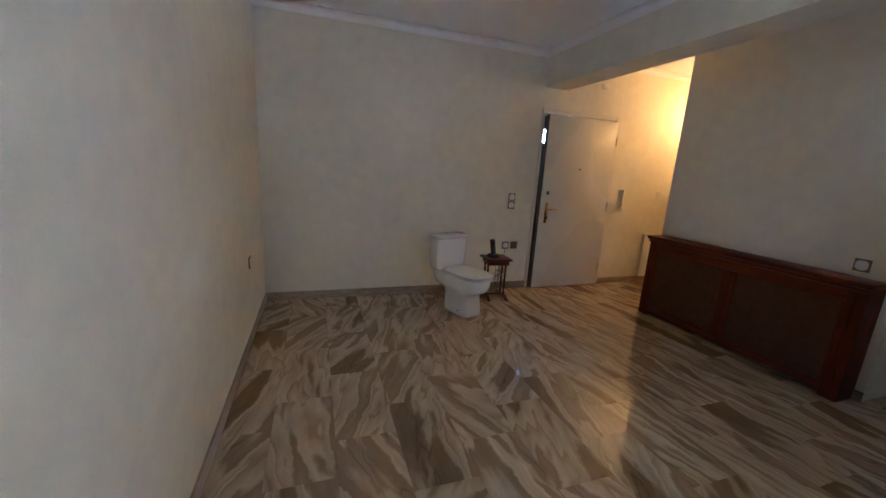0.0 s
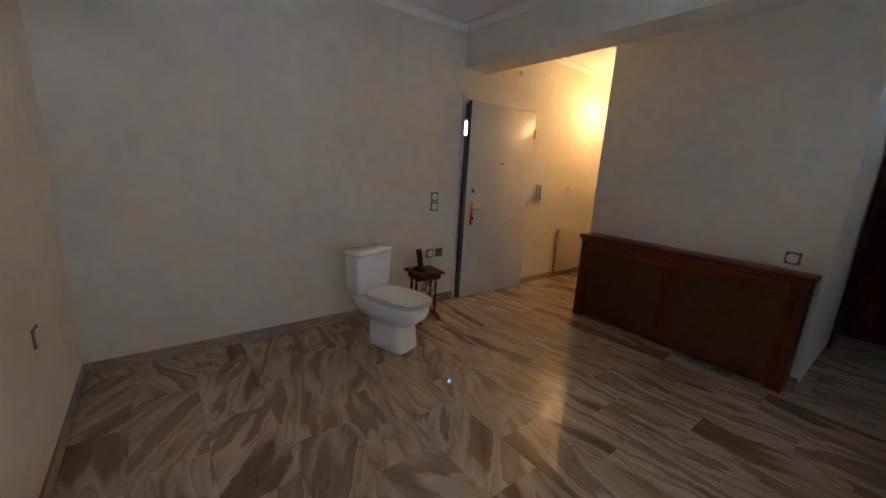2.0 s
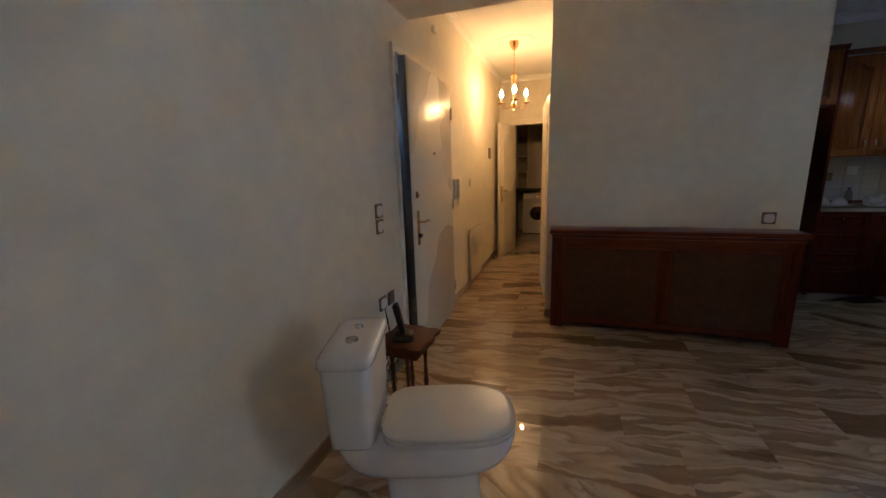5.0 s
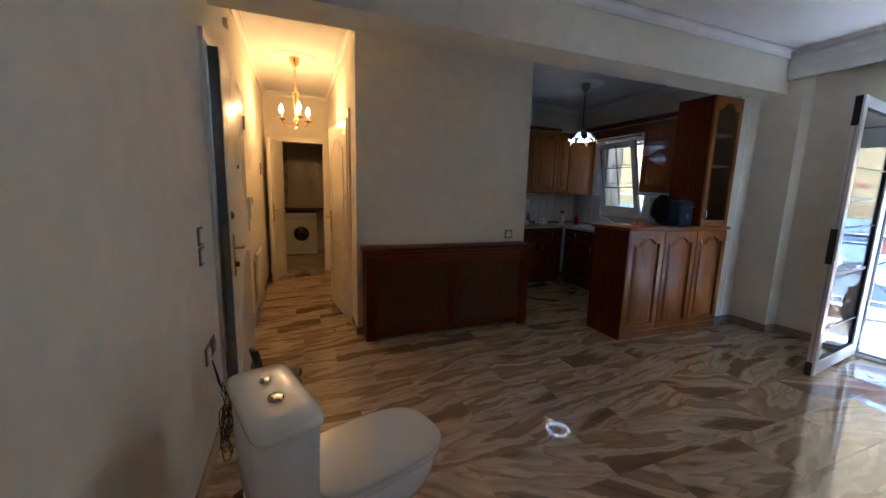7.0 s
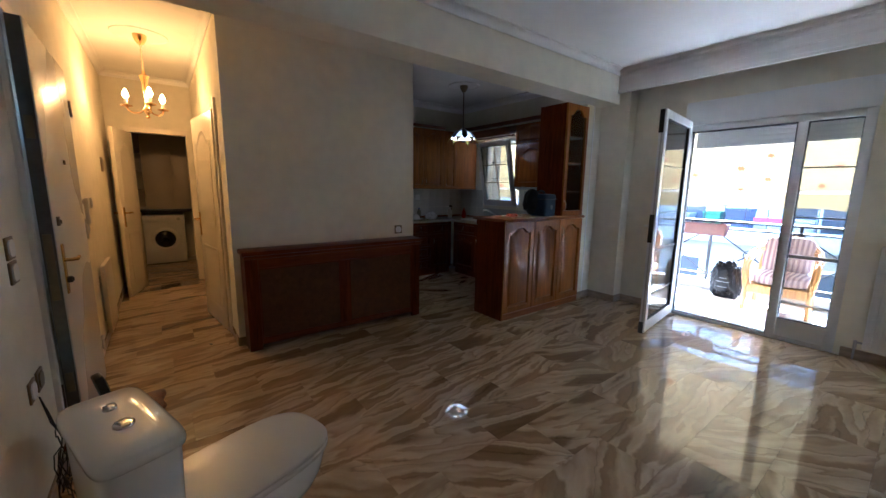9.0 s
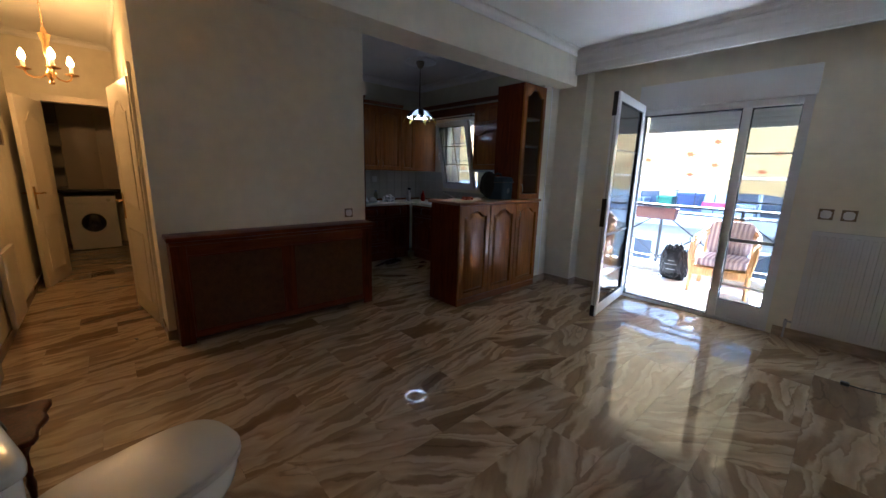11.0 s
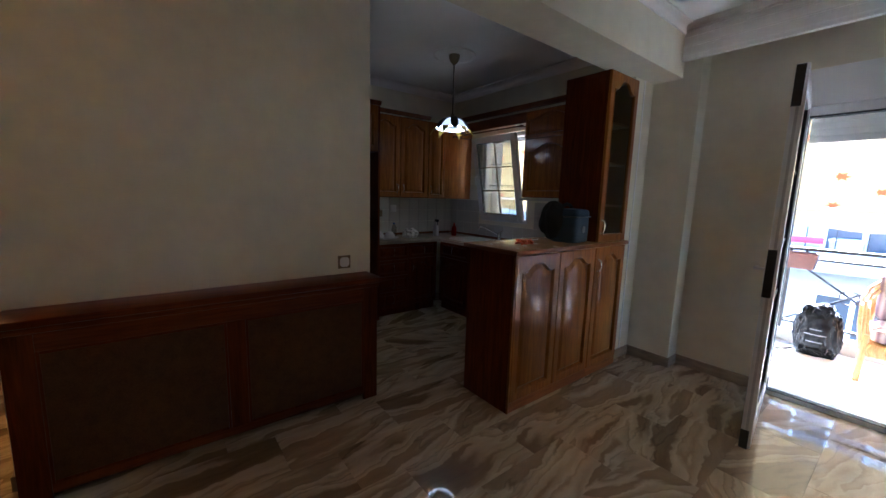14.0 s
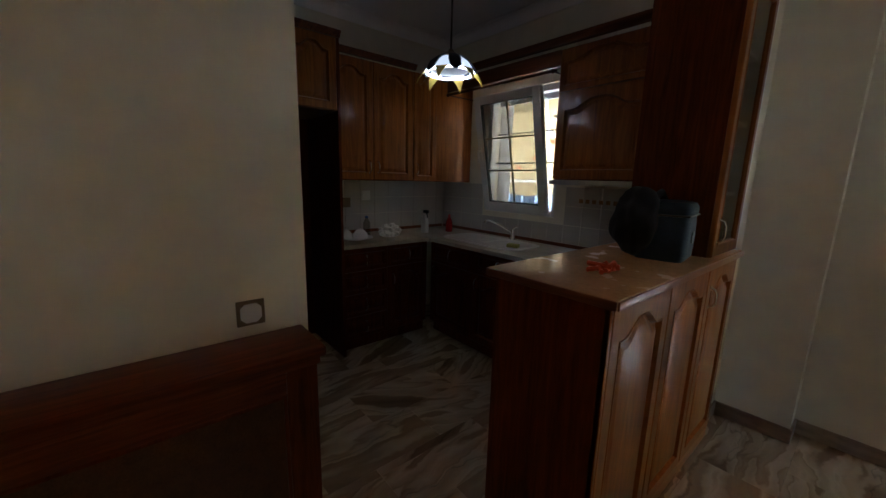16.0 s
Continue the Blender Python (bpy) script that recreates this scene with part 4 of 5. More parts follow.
for k, (y, hand) in enumerate(((1.325, None), (0.88, None), (0.435, 0.045))):
    w = 0.444
    c = cabinet("bar_cabinet", "warm brown wooden bar cabinet with an arched panel door", (3.312, y, 0), 0, w, 0.43, 0.0, BAR,
                [(0.0, 0.07, w, BAR - 0.075, 0.055, False, hand, 0.90)], "bar cabinets", plinth=0.065)
    part("kick_board", boxes((0.006, 0.05, -w, 0, 0.0, 0.064)), OAK_Y, c)
    if k == 0:
        part("end_panel", boxes((0.004, 0.43, 0.0005, 0.016, 0.0, BAR)), CHERRY, c, "plain dark red-brown end panel")
        part("edge_strip", boxes((0.0, 0.0205, 0.0005, 0.016, 0.0, BAR), bevel=0.003), OAK, c)
bm = boxes((3.295, 3.785, -0.010, 1.350, BAR, BAR + 0.032), bevel=0.006)
bar_top = thing("bar_worktop", "beige speckled bar worktop with a rounded wooden edge", "worktop")
part("slab", bm, WORKTOP, bar_top)
part("edge_band", boxes((3.288, 3.2945, -0.010, 1.350, BAR + 0.002, BAR + 0.030), bevel=0.003), OAK_Y, bar_top, "warm brown wooden edge band")
part("edge_band", boxes((3.295, 3.785, 1.3505, 1.357, BAR + 0.002, BAR + 0.030), bevel=0.003), OAK_X, bar_top, "warm brown wooden edge band")

tall = thing("glass_cabinet", "tall warm brown glazed cabinet standing on the bar", "cabinet", (3.325, 0.40, BAR + 0.032))
TH = 2.335 - BAR - 0.032
part("side_panel", boxes((0.021, 0.38, -0.018, 0, 0, TH)), CHERRY, tall, "plain red-brown side panel")
part("side_panel", boxes((0.021, 0.38, -0.41, -0.392, 0, TH)), CHERRY, tall, "plain red-brown side panel")
part("back_panel", boxes((0.37, 0.38, -0.392, -0.018, 0, TH)), OAK, tall)
part("bottom_board", boxes((0.021, 0.37, -0.392, -0.018, 0, 0.018)), OAK_Y, tall)
part("top_board", boxes((0.021, 0.37, -0.392, -0.018, TH - 0.018, TH)), OAK_Y, tall)
for z in (0.27, 0.60, 0.90):
    part("shelf", boxes((0.04, 0.365, -0.391, -0.019, z, z + 0.016)), OAK_Y, tall)
d = part("door", shift(arch_door(bmesh.new(), 0.408, TH - 0.004, 0.07, 0.055, 0.02, False, True), 0.0205, -0.001, 0.002), OAK, tall)
p = part("pane", boxes((0.008, 0.012, -0.355, -0.052, 0.055, TH - 0.05)), GLASS_C, d)
p.visible_shadow = False
part("handle", shift(bow_handle(bmesh.new(), 0.10, 0.028, 0.005), 0.0005, -0.03, 0.12), CHROME, d, "chrome bow handle")

# base units along the far wall and under the window
CT = 0.845
for y, kind_ in ((1.16, "drawers"), (0.75, "door")):
    w = 0.41
    if kind_ == "drawers":
        fr = [(0.0, 0.10 + k * 0.185, w, 0.185, 0.0, False, w / 2, 0.10 + k * 0.185 + 0.09) for k in range(4)]
    else:
        fr = [(0.0, 0.10, w, 0.56, 0.05, False, 0.05, 0.55), (0.0, 0.66, w, 0.185, 0.0, False, w / 2, 0.75)]
    cabinet("base_cabinet", "dark red-brown kitchen base unit with %s" % ("four drawers" if kind_ == "drawers" else "a door under a drawer"), (5.45, y, 0), 0, w, 0.55, 0.0, CT, fr, "kitchen base units", front=CHERRY, plinth=0.10)
for x in (5.43, 4.90, 4.37):
    w = 0.53
    cabinet("base_cabinet", "dark red-brown kitchen base unit with an arched door", (x, 0.315, 0), -90, w, 0.61, 0.0, CT, [(0.0, 0.10, w, 0.56, 0.05, False, 0.05, 0.58), (0.0, 0.66, w, 0.185, 0.0, False, w / 2, 0.75)], "kitchen base units", front=CHERRY, plinth=0.10)
bm = bmesh.new()
prism(bm, [(5.425, 1.16), (5.425, 0.34), (3.79, 0.34), (3.79, -0.30), (4.62, -0.30), (6.0, -0.30), (6.0, 1.16)], 2, CT, CT + 0.032)
bmesh.ops.bevel(bm, geom=[e for e in bm.edges if abs(e.verts[0].co.z - e.verts[1].co.z) < 1e-6], offset=0.006, segments=2, affect="EDGES", clamp_overlap=True)
solo("kitchen_worktop", bm, STONE_TOP, "pale stone kitchen worktop turning the corner", "worktop")
TOPZ = CT + 0.032
bm = boxes((5.982, 5.999, -0.28, 1.16, TOPZ, TOPZ + 0.03), (3.80, 5.982, -0.299, -0.282, TOPZ, TOPZ + 0.03), bevel=0.005)
solo("worktop_upstand", bm, OAK_X, "thin brown strip along the back of the worktop", "trim")

# tall surround with an empty fridge bay
bay = thing("fridge_bay", "tall dark wooden surround with an empty fridge bay", "cabinet", (5.40, 1.86, 0))
part("side_panel", boxes((0.0, 0.598, -0.70, -0.68, 0, 2.31)), CHERRY, bay)
part("side_panel", boxes((0.0, 0.598, -0.02, 0.0, 0, 2.31)), CHERRY, bay)
part("back_panel", boxes((0.585, 0.598, -0.68, -0.02, 0, 1.83)), CHERRY, bay)
part("top_cupboard", boxes((0.021, 0.598, -0.68, -0.02, 1.83, 2.31)), CHERRY, bay)
for u, hu in ((0.02, 0.31), (0.35, 0.38)):
    d = part("door", shift(arch_door(bmesh.new(), 0.326, 0.47, 0.045, 0.055), 0.0205, -u - 0.002, 1.835), OAK, bay)
    part("handle", shift(bow_handle(bmesh.new(), 0.09, 0.026, 0.0045), 0.0005, -hu, 1.93), CHROME, d, "small chrome bow handle")

for y, w in ((1.16, 0.40), (0.76, 0.40)):
    cabinet("wall_cabinet", "dark warm brown wall cabinet with an arched panel door", (5.65, y, 0), 0, w, 0.348, 1.36, 2.29, [(0.0, 1.365, w, 0.92, 0.05, False, w - 0.04 if y > 1 else 0.04, 1.47)], "kitchen wall cabinets")
corner = thing("corner_cabinet", "dark warm brown corner wall cabinet beside the window", "cabinet", (0, 0, 0), 0, "kitchen wall cabinets")
part("body", prism(bmesh.new(), [(5.998, 0.359), (5.672, 0.359), (5.66, 0.10), (5.60, -0.115), (5.60, -0.298), (5.998, -0.298)], 2, 1.36, 2.29), OAK, corner)
bm = arch_door(bmesh.new(), 0.245, 0.92, 0.045, 0.045)
bmesh.ops.rotate(bm, verts=bm.verts, cent=(0, 0, 0), matrix=Matrix.Rotation(radians(-2.6), 3, "Z"))
d = part("door", shift(bm, 5.668, 0.356, 1.365), OAK, corner)
part("handle", shift(bow_handle(bmesh.new(), 0.09, 0.026, 0.0045), 5.648, 0.32, 1.47), CHROME, d, "small chrome bow handle")
hoodcab = cabinet("hood_cabinet", "dark brown hood cabinet with arched door and flap", (4.425, 0.03, 0), -90, 0.615, 0.328, 1.405, 2.265,
                  [(0.0, 1.41, 0.615, 0.58, 0.06, False, None, None), (0.0, 1.99, 0.615, 0.27, 0.05, False, None, None)], "kitchen wall cabinets")
hood = thing("extractor_hood", "slim brushed steel extractor hood under the wall cabinet", "extractor hood", (3.81, -0.29, 1.372))
part("front_strip", boxes((0.0, 0.612, 0.325, 0.352, 0.0, 0.032), bevel=0.003), STEEL, hood)
part("underside", boxes((0.0, 0.612, 0.0, 0.325, 0.006, 0.030)), STEEL, hood)
bm = boxes((4.43, 5.60, 0.0, 0.022, 2.16, 2.265), (4.43, 5.60, -0.298, 0.001, 2.247, 2.265), bevel=0.004)
solo("window_valance", bm, OAK_X, "warm brown wooden valance board above the kitchen window", "valance")
bm = bmesh.new()
for run in (((3.80, 0.035), (5.60, 0.035), 1), ((5.645, 0.35), (5.645, 1.16), 0), ((5.395, 1.16), (5.395, 1.86), 0)):
    p, q, horiz = run
    if horiz:
        prism(bm, [(0.0, 2.29), (0.03, 2.295), (0.035, 2.31), (0.055, 2.325), (0.055, 2.335), (0.0, 2.335)], 0, p[0], q[0])
    else:
        prism(bm, [(p[0] + 0.01, 2.295), (p[0] - 0.01, 2.297), (p[0] - 0.018, 2.315), (p[0] - 0.03, 2.328), (p[0] - 0.03, 2.337), (p[0] + 0.01, 2.337)], 1, p[1], q[1])
solo("crown_moulding", bm, OAK_X, "warm brown crown moulding on top of the wall cabinets", "moulding")
bm = cyl(bmesh.new(), (4.44, 0.045, 2.13), (5.58, 0.045, 2.13), 0.009)
for x in (4.47, 5.56):
    cyl(bm, (x, -0.298, 2.13), (x, 0.045, 2.13), 0.006)
    ball(bm, (x, 0.045, 2.13), 0.016)
for k in range(6):
    lathe(bm, [(0.010, -0.004), (0.015, -0.004), (0.015, 0.004), (0.010, 0.004)], (4.95 + k * 0.055, 0.045, 2.13), 10)
solo("curtain_rod", bm, DARKWOOD, "dark wooden curtain rod with rings and no curtain", "curtain rod")

# sink, tap and things on the worktop
sink = thing("sink", "pale inset sink bowl with a drainer under the window", "sink", (5.0, 0.03, TOPZ))
def pan(hw, d, z, cx=0.0, p=5):
    return [(x + cx, y, z) for x, y, _ in oval(hw, -d, d, 0, p)]
bm = loft(bmesh.new(), [pan(0.43, 0.215, 0.0), pan(0.43, 0.215, 0.006), pan(0.42, 0.205, 0.010), pan(0.40, 0.19, 0.004), pan(0.3, 0.1, 0.003)])
part("drainer", bm, ENAMEL, sink, smooth=60)
bm = loft(bmesh.new(), [pan(0.165, 0.165, 0.006, -0.20), pan(0.165, 0.165, 0.011, -0.20), pan(0.155, 0.155, 0.011, -0.20), pan(0.145, 0.145, 0.0045, -0.20)])
part("bowl_rim", bm, ENAMEL, sink, smooth=60)
for k in range(6):
    part("drainer_rib", boxes((0.06 + k * 0.05, 0.075 + k * 0.05, -0.14, 0.14, 0.0035, 0.008), bevel=0.002), ENAMEL, sink)
tap = thing("kitchen_tap", "chrome mixer tap with a long raised spout", "tap", (4.93, -0.20, TOPZ))
part("body", lathe(bmesh.new(), [(0.028, 0), (0.028, 0.01), (0.020, 0.02), (0.020, 0.085), (0.014, 0.095)]), CHROME, tap)
part("spout", tube(bmesh.new(), [(0, 0.0, 0.06), (0.03, 0.03, 0.09), (0.10, 0.10, 0.14), (0.145, 0.145, 0.165), (0.165, 0.165, 0.163), (0.175, 0.175, 0.14)], 0.011, 10), CHROME, tap)
part("lever", tube(bmesh.new(), [(0, 0, 0.09), (-0.02, -0.01, 0.115), (-0.06, 0.0, 0.125)], 0.008, 8), CHROME, tap)

plate = thing("dish_plate", "dark round plate stacked with used dishes", "plate", (5.66, 0.94, TOPZ))
part("plate", lathe(bmesh.new(), [(0.07, 0.0), (0.09, 0.004), (0.15, 0.018), (0.15, 0.022), (0.085, 0.010), (0.05, 0.009)], seg=32), STEEL, plate)
bowl = thing("tea_bowl", "white patterned bowl upside down on the plate", "bowl", (5.64, 0.90, TOPZ + 0.010))
part("bowl", lathe(bmesh.new(), [(0.065, 0.0), (0.066, 0.004), (0.058, 0.04), (0.035, 0.068), (0.025, 0.072), (0.025, 0.078), (0.01, 0.076)]), CERAMIC, bowl)
bowl2 = copy_thing(bowl, pose(5.70, 1.01, TOPZ + 0.010))
bowl2["label"] = "white bowl upside down at the plate's edge"
bottle = thing("water_bottle", "small clear water bottle with a blue cap", "bottle", (5.75, 0.78, TOPZ))
part("bottle", lathe(bmesh.new(), [(0.028, 0), (0.031, 0.005), (0.031, 0.05), (0.028, 0.06), (0.031, 0.07), (0.031, 0.12), (0.013, 0.155), (0.012, 0.165)]), GLASS_C, bottle)
part("cap", lathe(bmesh.new(), [(0.014, 0.162), (0.014, 0.178), (0.011, 0.18)]), mat("blue_cap_plastic", (0.03, 0.10, 0.32), 0.4), bottle, "blue screw cap")
bm = bmesh.new()
bmesh.ops.create_icosphere(bm, subdivisions=4, radius=1.0)
for v in bm.verts:
    n = noise.noise(v.co * 2.4) * 0.45 + noise.noise(v.co * 6.0) * 0.25
    v.co = v.co * (1 + n)
    v.co = Vector((v.co.x * 0.065, v.co.y * 0.095, max(-0.045, v.co.z * 0.06)))
shift(bm, 0, 0, 0.045)
solo("plastic_bag", bm, PLASTIC_W, "crumpled white plastic bag on the worktop", "bag", (5.66, 0.60, TOPZ))
spray = thing("spray_bottle", "white spray cleaner bottle with a trigger head", "bottle", (5.70, 0.18, TOPZ))
part("bottle", loft(bmesh.new(), [oval(a, -b, b, z, 3) for a, b, z in ((0.034, 0.024, 0), (0.037, 0.027, 0.006), (0.037, 0.027, 0.10), (0.026, 0.020, 0.145), (0.015, 0.014, 0.17), (0.013, 0.013, 0.185))]), PLASTIC_W, spray)
bm = boxes((-0.045, 0.018, -0.013, 0.013, 0.185, 0.215), bevel=0.005)
tube(bm, [(-0.02, 0, 0.186), (-0.035, 0, 0.165), (-0.033, 0, 0.14)], 0.005, 8)
part("trigger_head", bm, NAVY, spray, "dark trigger head")
soap = thing("soap_bottle", "red washing-up liquid bottle", "bottle", (5.62, -0.06, TOPZ))
part("bottle", loft(bmesh.new(), [oval(a, -b, b, z, 3) for a, b, z in ((0.03, 0.022, 0), (0.032, 0.024, 0.006), (0.032, 0.024, 0.09), (0.02, 0.016, 0.125), (0.011, 0.011, 0.14))]), mat("red_soap", (0.32, 0.015, 0.012), 0.25), soap)
part("cap", lathe(bmesh.new(), [(0.012, 0.138), (0.012, 0.165), (0.006, 0.172)]), mat("red_cap", (0.45, 0.03, 0.02), 0.4), soap)
solo("sponge", boxes((-0.045, 0.045, -0.03, 0.03, 0, 0.028), bevel=0.006), mat("green_yellow_sponge", (0.28, 0.28, 0.06), 0.9, grain=0.2, scale=90, bump=0.5), "green and yellow dish sponge beside the sink", "sponge", (4.66, 0.12, TOPZ + 0.010), 20)
wall_socket((5.985, 0.66, 1.22), -90, "white wall socket on the kitchen tiles", rim=PLASTIC_W)
wall_socket((5.985, 0.86, 1.16), -90, "dark wall socket on the kitchen tiles", filled=BRONZE)

# on the bar
bag = thing("cooler_bag", "navy blue fabric cooler bag standing on the bar", "bag", (3.50, 0.575, BAR + 0.032), 8)
bm = loft(bmesh.new(), [oval(a, -b, b, z, 6) for a, b, z in ((0.092, 0.112, 0.0), (0.100, 0.120, 0.012), (0.103, 0.123, 0.10), (0.100, 0.119, 0.185), (0.095, 0.114, 0.20))])
part("body", shift(bm, -0.03, -0.02, 0), NAVY, bag)
bm = loft(bmesh.new(), [oval(a, -b, b, z, 5) for a, b, z in ((0.102, 0.122, 0.195), (0.105, 0.125, 0.20), (0.105, 0.125, 0.225), (0.095, 0.112, 0.245), (0.05, 0.06, 0.252))])
part("lid", shift(bm, -0.03, -0.02, 0), NAVY, bag)
part("zip", boxes((-0.134, 0.074, -0.145, 0.105, 0.188, 0.196), bevel=0.003), PLASTIC_B, bag, "black zip band")
part("badge", cyl(bmesh.new(), (-0.132, -0.02, 0.10), (-0.1365, -0.02, 0.10), 0.028), mat("grey_badge", (0.12, 0.13, 0.14), 0.5), bag, "round grey badge")
bm = bmesh.new()
bmesh.ops.create_icosphere(bm, subdivisions=4, radius=1.0)
for v in bm.verts:
    n = noise.noise(v.co * 2.0 + Vector((5, 0, 0))) * 0.2
    v.co = Vector((v.co.x * 0.098 * (1 + n), v.co.y * 0.115 * (1 + n), v.co.z * 0.148 * (1 + n)))
part("side_pouch", shift(bm, 0.066, 0.068, 0.155), BLACKCLOTH, bag, "black rounded side pouch")
part("strap", tube(bmesh.new(), [(0.0, -0.10, 0.24), (0.01, -0.07, 0.275), (0.0, 0.0, 0.285), (0.0, 0.07, 0.27), (0.0, 0.10, 0.24)], 0.014, 8), BLACKCLOTH, bag, "black carrying strap")
bm = bmesh.new()
rr = random.Random(4)
for k in range(7):
    a = rr.uniform(0, 6.3)
    pts = [(rr.uniform(-0.045, 0.045), rr.uniform(-0.06, 0.06), 0.009 + rr.uniform(0, 0.025)) for _ in range(5)]
    tube(bm, pts, 0.009, 6)
solo("orange_ribbon", bm, ORANGE, "crumpled orange plastic ribbon lying on the bar", "ribbon", (3.486, 1.069, BAR + 0.032))

# hanging lamp over the kitchen
lamp = thing("kitchen_lamp", "hanging lamp with lit white glass petals, amber tips", "lamp", (4.81, 0.675, 0))
part("canopy", lathe(bmesh.new(), [(0.012, 2.66), (0.04, 2.69), (0.052, 2.72), (0.055, 2.749)]), BRONZE, lamp, "dark ceiling canopy")
part("cord", cyl(bmesh.new(), (0, 0, 2.19), (0, 0, 2.67), 0.006, seg=8), RUBBER, lamp, "dark cord")
part("cap", lathe(bmesh.new(), [(0.055, 2.155), (0.05, 2.17), (0.025, 2.185), (0.012, 2.205)]), BRONZE, lamp, "dark metal cap")
for k in range(6):
    a0 = math.pi / 3 * k
    loops = []
    for r, z, half in ((0.045, 2.160, 0.20), (0.085, 2.146, 0.26), (0.130, 2.115, 0.30), (0.160, 2.070, 0.31)):
        outer = [(r * math.cos(a0 + s * half), r * math.sin(a0 + s * half), z) for s in (-1, -0.5, 0, 0.5, 1)]
        inner = [((r - 0.006) * math.cos(a0 + s * half), (r - 0.006) * math.sin(a0 + s * half), z - 0.003) for s in (1, 0.5, 0, -0.5, -1)]
        loops.append(outer + inner)
    petal = part("petal", loft(bmesh.new(), loops), LAMP_GLASS, lamp, "lit white glass petal")
    bm = bmesh.new()
    tip = []
    for r, z, w in ((0.161, 2.069, 0.042), (0.184, 2.050, 0.030), (0.206, 2.020, 0.014), (0.218, 1.990, 0.003)):
        c, s = math.cos(a0), math.sin(a0)
        tip.append([(r * c - w * s, r * s + w * c, z), (r * c + w * s, r * s - w * c, z), ((r - 0.004) * c + w * s, (r - 0.004) * s - w * c, z - 0.002), ((r - 0.004) * c - w * s, (r - 0.004) * s + w * c, z - 0.002)])
    part("tip", loft(bm, tip), YELLOW_GLASS, petal, "amber pointed glass tip")
    a1 = a0 + math.pi / 6
    leaf = []
    for r, z, w in ((0.045, 2.171, 0.012), (0.09, 2.154, 0.030), (0.136, 2.118, 0.040), (0.168, 2.070, 0.034), (0.176, 2.052, 0.012)):
        c, s = math.cos(a1), math.sin(a1)
        leaf.append([(r * c - w * s, r * s + w * c, z), (r * c + w * s, r * s - w * c, z), ((r - 0.007) * c + w * s, (r - 0.007) * s - w * c, z - 0.004), ((r - 0.007) * c - w * s, (r - 0.007) * s + w * c, z - 0.004)])
    part("leaf", loft(bmesh.new(), leaf), IRON, lamp, "dark metal leaf between the petals")
part("ring_tube", tube(bmesh.new(), [(0.150 * math.cos(i * math.pi / 20), 0.150 * math.sin(i * math.pi / 20), 2.062) for i in range(41)], 0.007, 8), LAMP_RING, lamp, "lit white ring tube")
part("socket_plate", lathe(bmesh.new(), [(0.115, 2.072), (0.120, 2.078), (0.118, 2.086), (0.02, 2.135)]), BRONZE, lamp, "dark centre plate")
bm = bmesh.new()
lathe(bm, [(0.14, -0.002), (0.19, -0.004), (0.205, -0.012), (0.21, 0.0)], (4.81, 0.675, H), 48)
structure("trim_kitchen_rose", bm, GYPSUM, "white round plaster ceiling rose", "ceiling rose")

# ---- hallway ----
ch = thing("chandelier", "small brass chandelier with three lit candle bulbs", "chandelier", (5.42, 4.12, 0))
part("canopy", lathe(bmesh.new(), [(0.010, 2.66), (0.03, 2.675), (0.05, 2.71), (0.055, 2.749)]), BRASS, ch)
for k in range(9):
    bm = bmesh.new()
    z = 2.655 - k * 0.024
    pts = [(0.007 * math.cos(a) * (k % 2), 0.007 * math.cos(a) * ((k + 1) % 2), z + 0.015 * math.sin(a)) for a in [i * math.pi / 4 for i in range(9)]]
    part("chain_link", tube(bm, pts, 0.0022, 6), BRASS, ch)
part("body", lathe(bmesh.new(), [(0.012, 2.0), (0.02, 2.012), (0.008, 2.03), (0.03, 2.06), (0.036, 2.085), (0.016, 2.11), (0.012, 2.20), (0.024, 2.26), (0.02, 2.31), (0.036, 2.375), (0.040, 2.385), (0.02, 2.40), (0.010, 2.44)]), BRASS, ch)
for k in range(3):
    a = radians(70 + 120 * k)
    c, s = math.cos(a), math.sin(a)
    pts = [(r * c, r * s, z) for r, z in ((0.02, 2.085), (0.06, 2.05), (0.11, 2.045), (0.15, 2.065), (0.165, 2.10))]
    arm = part("arm", tube(bmesh.new(), pts, 0.007, 8), BRASS, ch)
    part("cup", lathe(bmesh.new(), [(0.012, 2.095), (0.045, 2.105), (0.048, 2.112), (0.018, 2.115), (0.014, 2.125)], (0.165 * c, 0.165 * s, 0)), BRASS, arm)
    part("candle_sleeve", cyl(bmesh.new(), (0.165 * c, 0.165 * s, 2.12), (0.165 * c, 0.165 * s, 2.175), 0.013), PLASTIC_W, arm, "cream candle sleeve")
    part("bulb", lathe(bmesh.new(), [(0.010, 2.175), (0.020, 2.19), (0.024, 2.205), (0.018, 2.23), (0.006, 2.255), (0.001, 2.262)], (0.165 * c, 0.165 * s, 0)), BULB, arm, "lit warm candle bulb")
bm = bmesh.new()
lathe(bm, [(0.16, -0.002), (0.20, -0.004), (0.215, -0.010), (0.22, 0.0)], (5.42, 4.12, H), 48)
structure("trim_hall_rose", bm, GYPSUM, "white round plaster ceiling rose", "ceiling rose")

ic = thing("intercom_phone", "white wall intercom handset by the entrance door", "intercom", (4.45, 4.575, 1.07))
part("base", boxes((-0.045, 0.045, -0.028, 0.0, 0.0, 0.20), bevel=0.008), PLASTIC_W, ic)
bm = boxes((-0.022, 0.022, -0.062, -0.036, 0.01, 0.20), bevel=0.010)
box(bm, -0.020, 0.020, -0.040, -0.026, 0.155, 0.19)
box(bm, -0.020, 0.020, -0.040, -0.026, 0.015, 0.05)
part("handset", bm, PLASTIC_W, ic)
